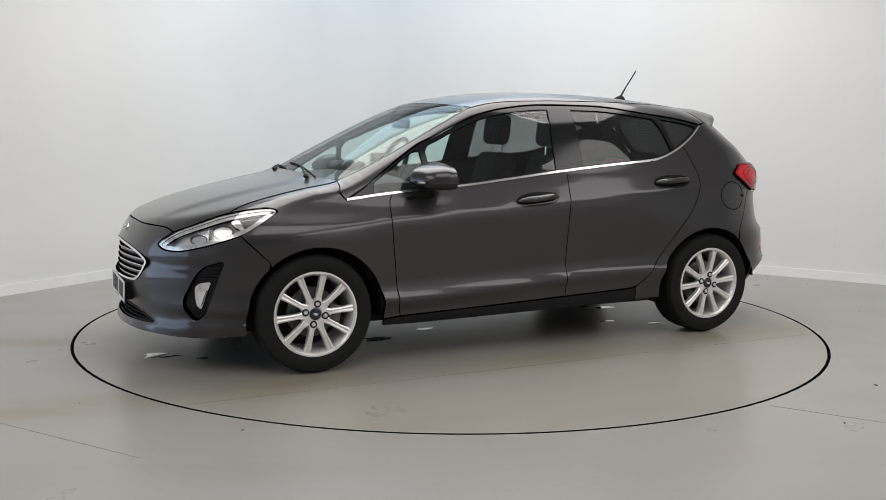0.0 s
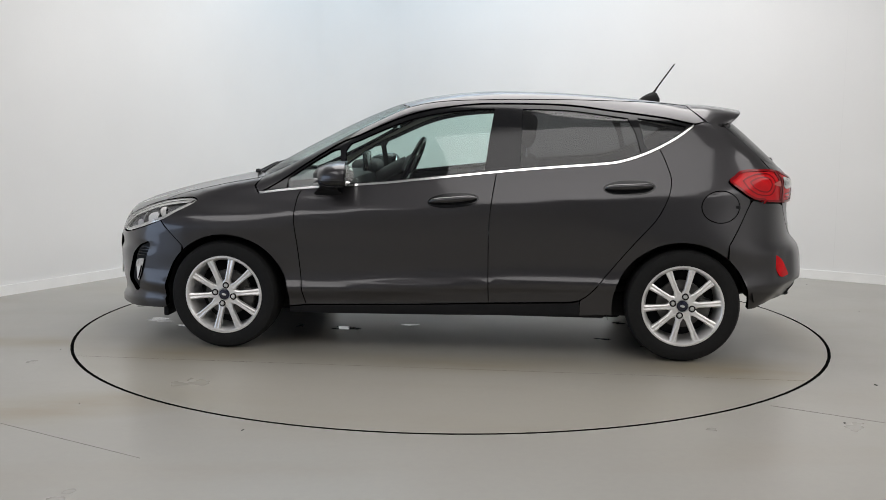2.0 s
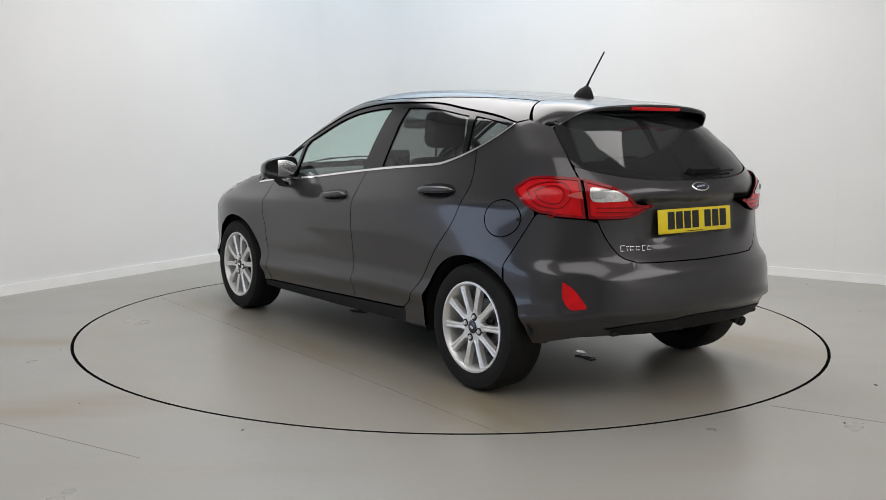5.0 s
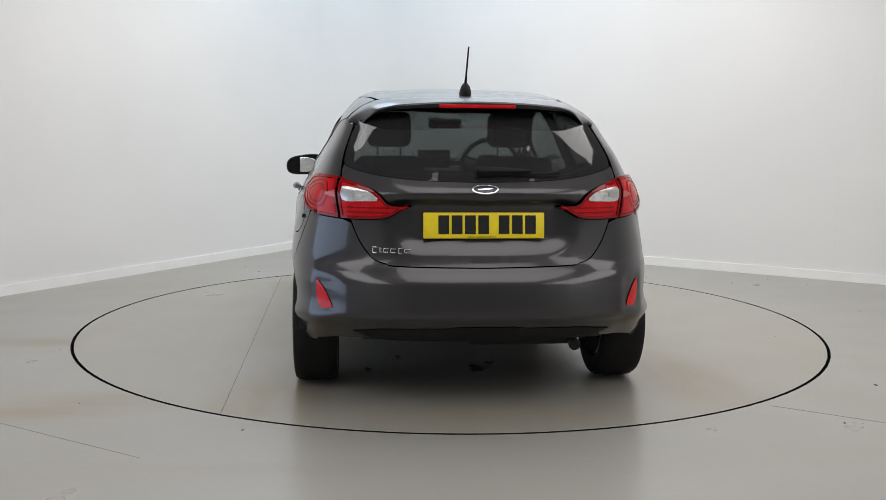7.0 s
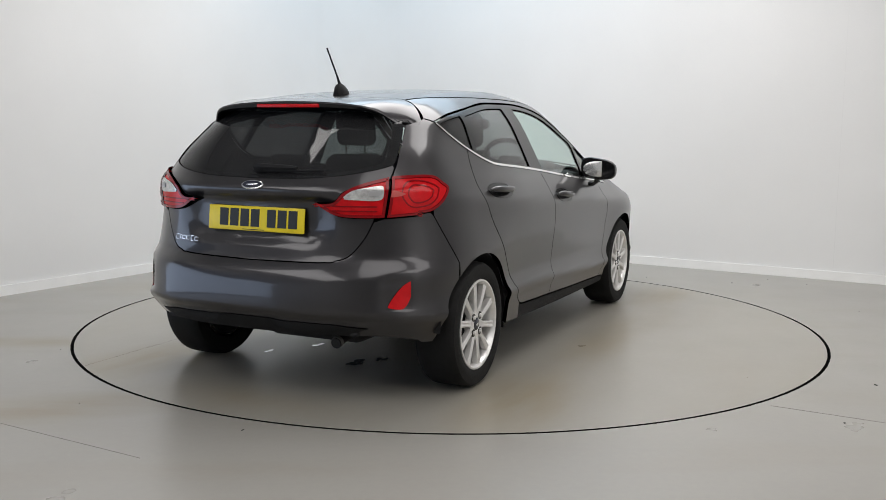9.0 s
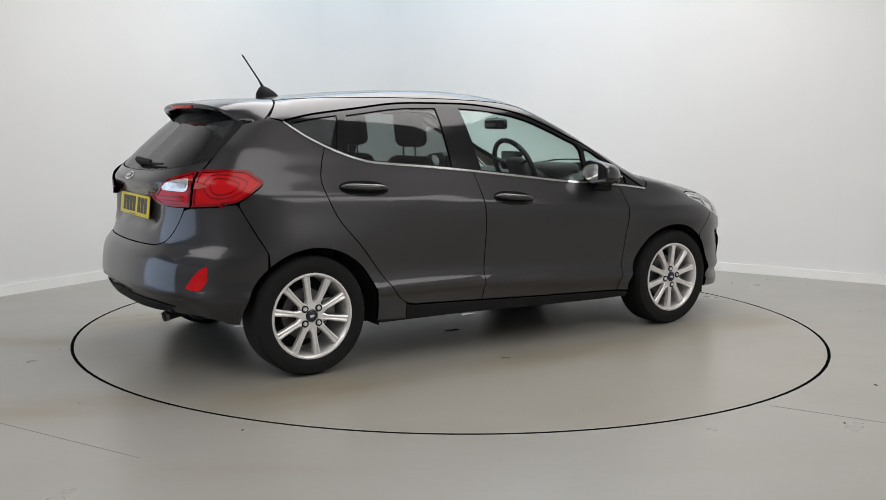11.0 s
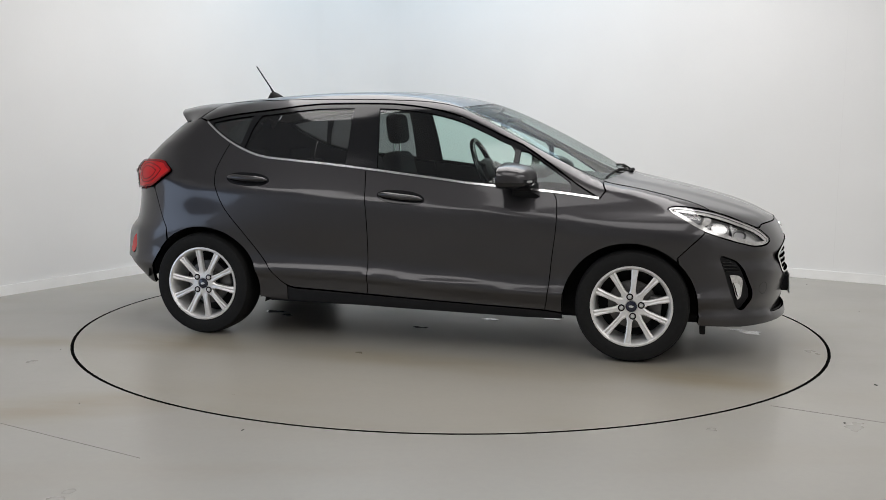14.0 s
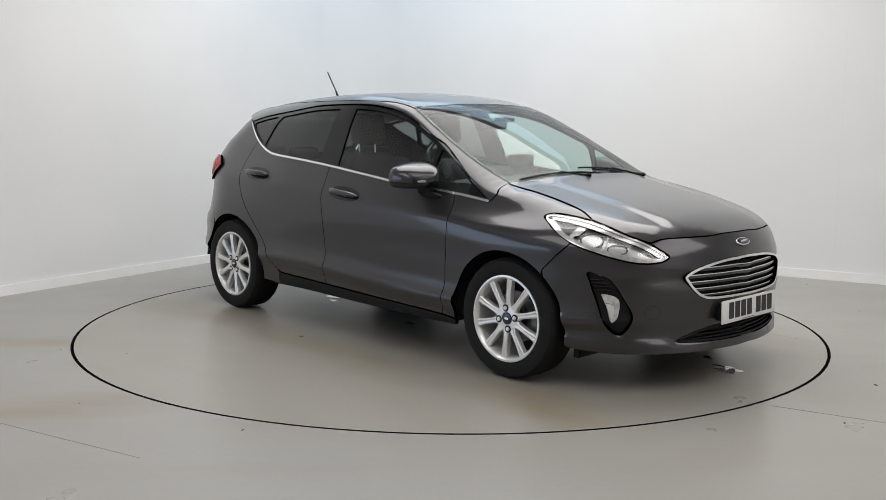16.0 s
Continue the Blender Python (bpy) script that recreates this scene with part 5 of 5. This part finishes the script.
def cabin():
    seat(0.345), seat(-0.345)
    b = new("rear_bench")
    b.parent = car
    tagged(b, "dark grey fabric rear bench seat")
    part("bench_cushion", box(-1.02, -0.52, -0.62, 0.62, 0.40, 0.56, 0.06, segs=3), FABRIC, b)
    part("bench_backrest", box(-1.14, -1.00, -0.60, 0.60, 0.45, 1.00, 0.05, segs=3), FABRIC, b)
    for y in (-0.33, 0.33):
        part("bench_headrest", box(-1.14, -1.07, y - 0.12, y + 0.12, 0.99, 1.08, 0.03, segs=3), FABRIC, b)
    part("parcel_shelf", box(-1.60, -1.12, -0.56, 0.56, 0.94, 0.96, 0.008), INNER, car)
    part("boot_floor", box(-1.82, -1.12, -0.60, 0.60, 0.50, 0.53, 0.01), INNER, car)
    d = bmesh.new()
    prof = [(1.10, 0.86), (1.08, 0.915), (0.95, 0.945), (0.78, 0.965), (0.66, 0.962), (0.60, 0.935), (0.585, 0.86), (0.62, 0.72), (0.70, 0.55), (0.90, 0.45)]
    rows = [[d.verts.new((x + 0.10 * (1 - (y / 0.68) ** 2) * (1 if x > 0.9 else 0) - 0.05 * (y / 0.68) ** 2 * (x > 1.0), y, z - 0.03 * (y / 0.68) ** 4)) for x, z in prof] for y in np.linspace(-0.66, 0.66, 25)]
    for A, B in zip(rows, rows[1:]):
        for k in range(len(prof) - 1):
            d.faces.new((A[k], A[k + 1], B[k + 1], B[k]))
    d.faces.new(rows[0]), d.faces.new(rows[-1])
    bmesh.ops.recalc_face_normals(d, faces=d.faces)
    dash = part("dashboard", d, DASH, car, "dark moulded dashboard")
    part("touch_screen", box(0.585, 0.605, -0.11, 0.11, 0.955, 1.075, 0.012, Matrix.Translation((0, 0, 0)) @ Matrix.Rotation(radians(0), 4, "Y")), GLOSS, dash)
    part("instrument_hood", box(0.57, 0.74, -0.53, -0.20, 0.93, 1.015, 0.04, segs=4), DASH, dash)
    st = new("steering_wheel")
    st.parent = car
    tagged(st, "black leather steering wheel")
    m = Matrix.Translation((0.355, -0.345, 0.985)) @ Matrix.Rotation(radians(-24), 4, "Y")
    part("wheel_rim", tube([m @ Vector((0, 0.182 * math.cos(a), 0.182 * math.sin(a))) for a in np.linspace(0, math.tau, 36, endpoint=False)], 0.016, 10, True), GLOSS, st)
    part("wheel_boss", box(-0.01, 0.05, -0.08, 0.08, -0.07, 0.06, 0.03, m, 3), DASH, st)
    for a in (20, 160, 270):
        part("wheel_spoke", tube([m @ Vector((0.015, 0.06 * math.cos(radians(a)), 0.06 * math.sin(radians(a)))), m @ Vector((0, 0.18 * math.cos(radians(a)), 0.18 * math.sin(radians(a))))], 0.016, 8, flat=0.5), DASH, st)
    part("steering_column", tube([m @ Vector((0.04, 0, 0)), (0.62, -0.345, 0.88)], 0.04, 12), DASH, st)
    r = part("rear_view_mirror", box(0.40, 0.44, -0.165, 0.055, 1.218, 1.282, 0.018, segs=3), GLOSS, car, "black interior rear-view mirror")
    part("mirror_stem", tube([(0.43, -0.02, 1.27), (0.47, 0.0, 1.285)], 0.012, 8), BLACK, r)
    part("sensor_pod", box(0.42, 0.50, -0.05, 0.05, 1.262, 1.288, 0.010), BLACK, r)
    for s in (1, -1):
        part("sun_visor", box(0.10, 0.28, s * 0.34 - 0.16, s * 0.34 + 0.16, 1.330, 1.348, 0.008, Matrix.Rotation(0, 4, "Y")), PAINT_STONE, car)
    part("centre_console", box(-0.25, 0.68, -0.11, 0.11, 0.24, 0.58, 0.03, segs=3), DASH, car)
    part("gear_lever", tube([(0.32, 0, 0.56), (0.29, 0, 0.70), (0.288, 0, 0.75)], [0.012, 0.010, 0.022], 12), GLOSS, car)


def small_parts():
    for s in (1, -1):
        part("air_deflector", box(1.60, 1.63, s * 0.66 - 0.09, s * 0.66 + 0.09, 0.155, 0.22, 0.006), BLACK, car)
    part("rear_axle", tube([(-1.25, -0.62, 0.27), (-1.20, -0.3, 0.25), (-1.20, 0.3, 0.25), (-1.25, 0.62, 0.27)], 0.035, 12), INNER, car)
    part("silencer", box(-1.72, -1.42, -0.45, 0.05, 0.255, 0.34, 0.04, segs=3), INNER, car, "grey steel exhaust silencer")


WET = mat("wet_film", (0.30, 0.29, 0.27), 0.03, spec=0.6, coat=1.0)


def puddle(x, y, r, stretch, seed):
    """A thin wet patch with a ragged edge, on the turntable."""
    rnd = random.Random(seed)
    bm = bmesh.new()
    n = 26
    ph = [rnd.uniform(0, 6) for _ in range(4)]
    pts = []
    for k in range(n):
        a = k * math.tau / n
        q = r * (1 + 0.28 * math.sin(2 * a + ph[0]) + 0.2 * math.sin(3 * a + ph[1]) + 0.12 * math.sin(7 * a + ph[2]))
        pts.append(bm.verts.new((x + q * math.cos(a) * stretch, y + q * math.sin(a) / stretch, 0.0012)))
    bm.faces.new(pts)
    ob = part("water_patch", bm, WET, disc, "thin wet patch on the turntable")
    return ob


spoiler()
mirror(1), mirror(-1)
handles()
plates()
wipers_and_antenna()
cabin()
small_parts()
for k, (x, y, r, st) in enumerate(((1.92, 0.13, 0.055, 1.3), (1.86, 0.19, 0.03, 1.5), (0.98, 0.20, 0.025, 0.9), (0.31, 0.08, 0.035, 1.2), (-1.12, -0.08, 0.05, 1.1), (-1.00, -0.16, 0.03, 1.4), (0.68, 0.23, 0.06, 1.6), (-0.06, -0.29, 0.03, 1.3), (-1.11, 0.48, 0.025, 1.3), (-0.87, 0.32, 0.03, 1.4), (1.70, 0.30, 0.025, 1.2))):
    puddle(x - AXIS[0], y - AXIS[1], r, st, k)


def motions():
    ax, ay = AXIS
    rows = [(t, pose(0, 0, 0, 0, 0, a) @ pose(-ax, -ay, 0.001)) for t, a in TURN]
    walk(car, rows)
    walk(disc, [(t, pose(0, 0, 0, 0, 0, a)) for t, a in TURN])


motions()
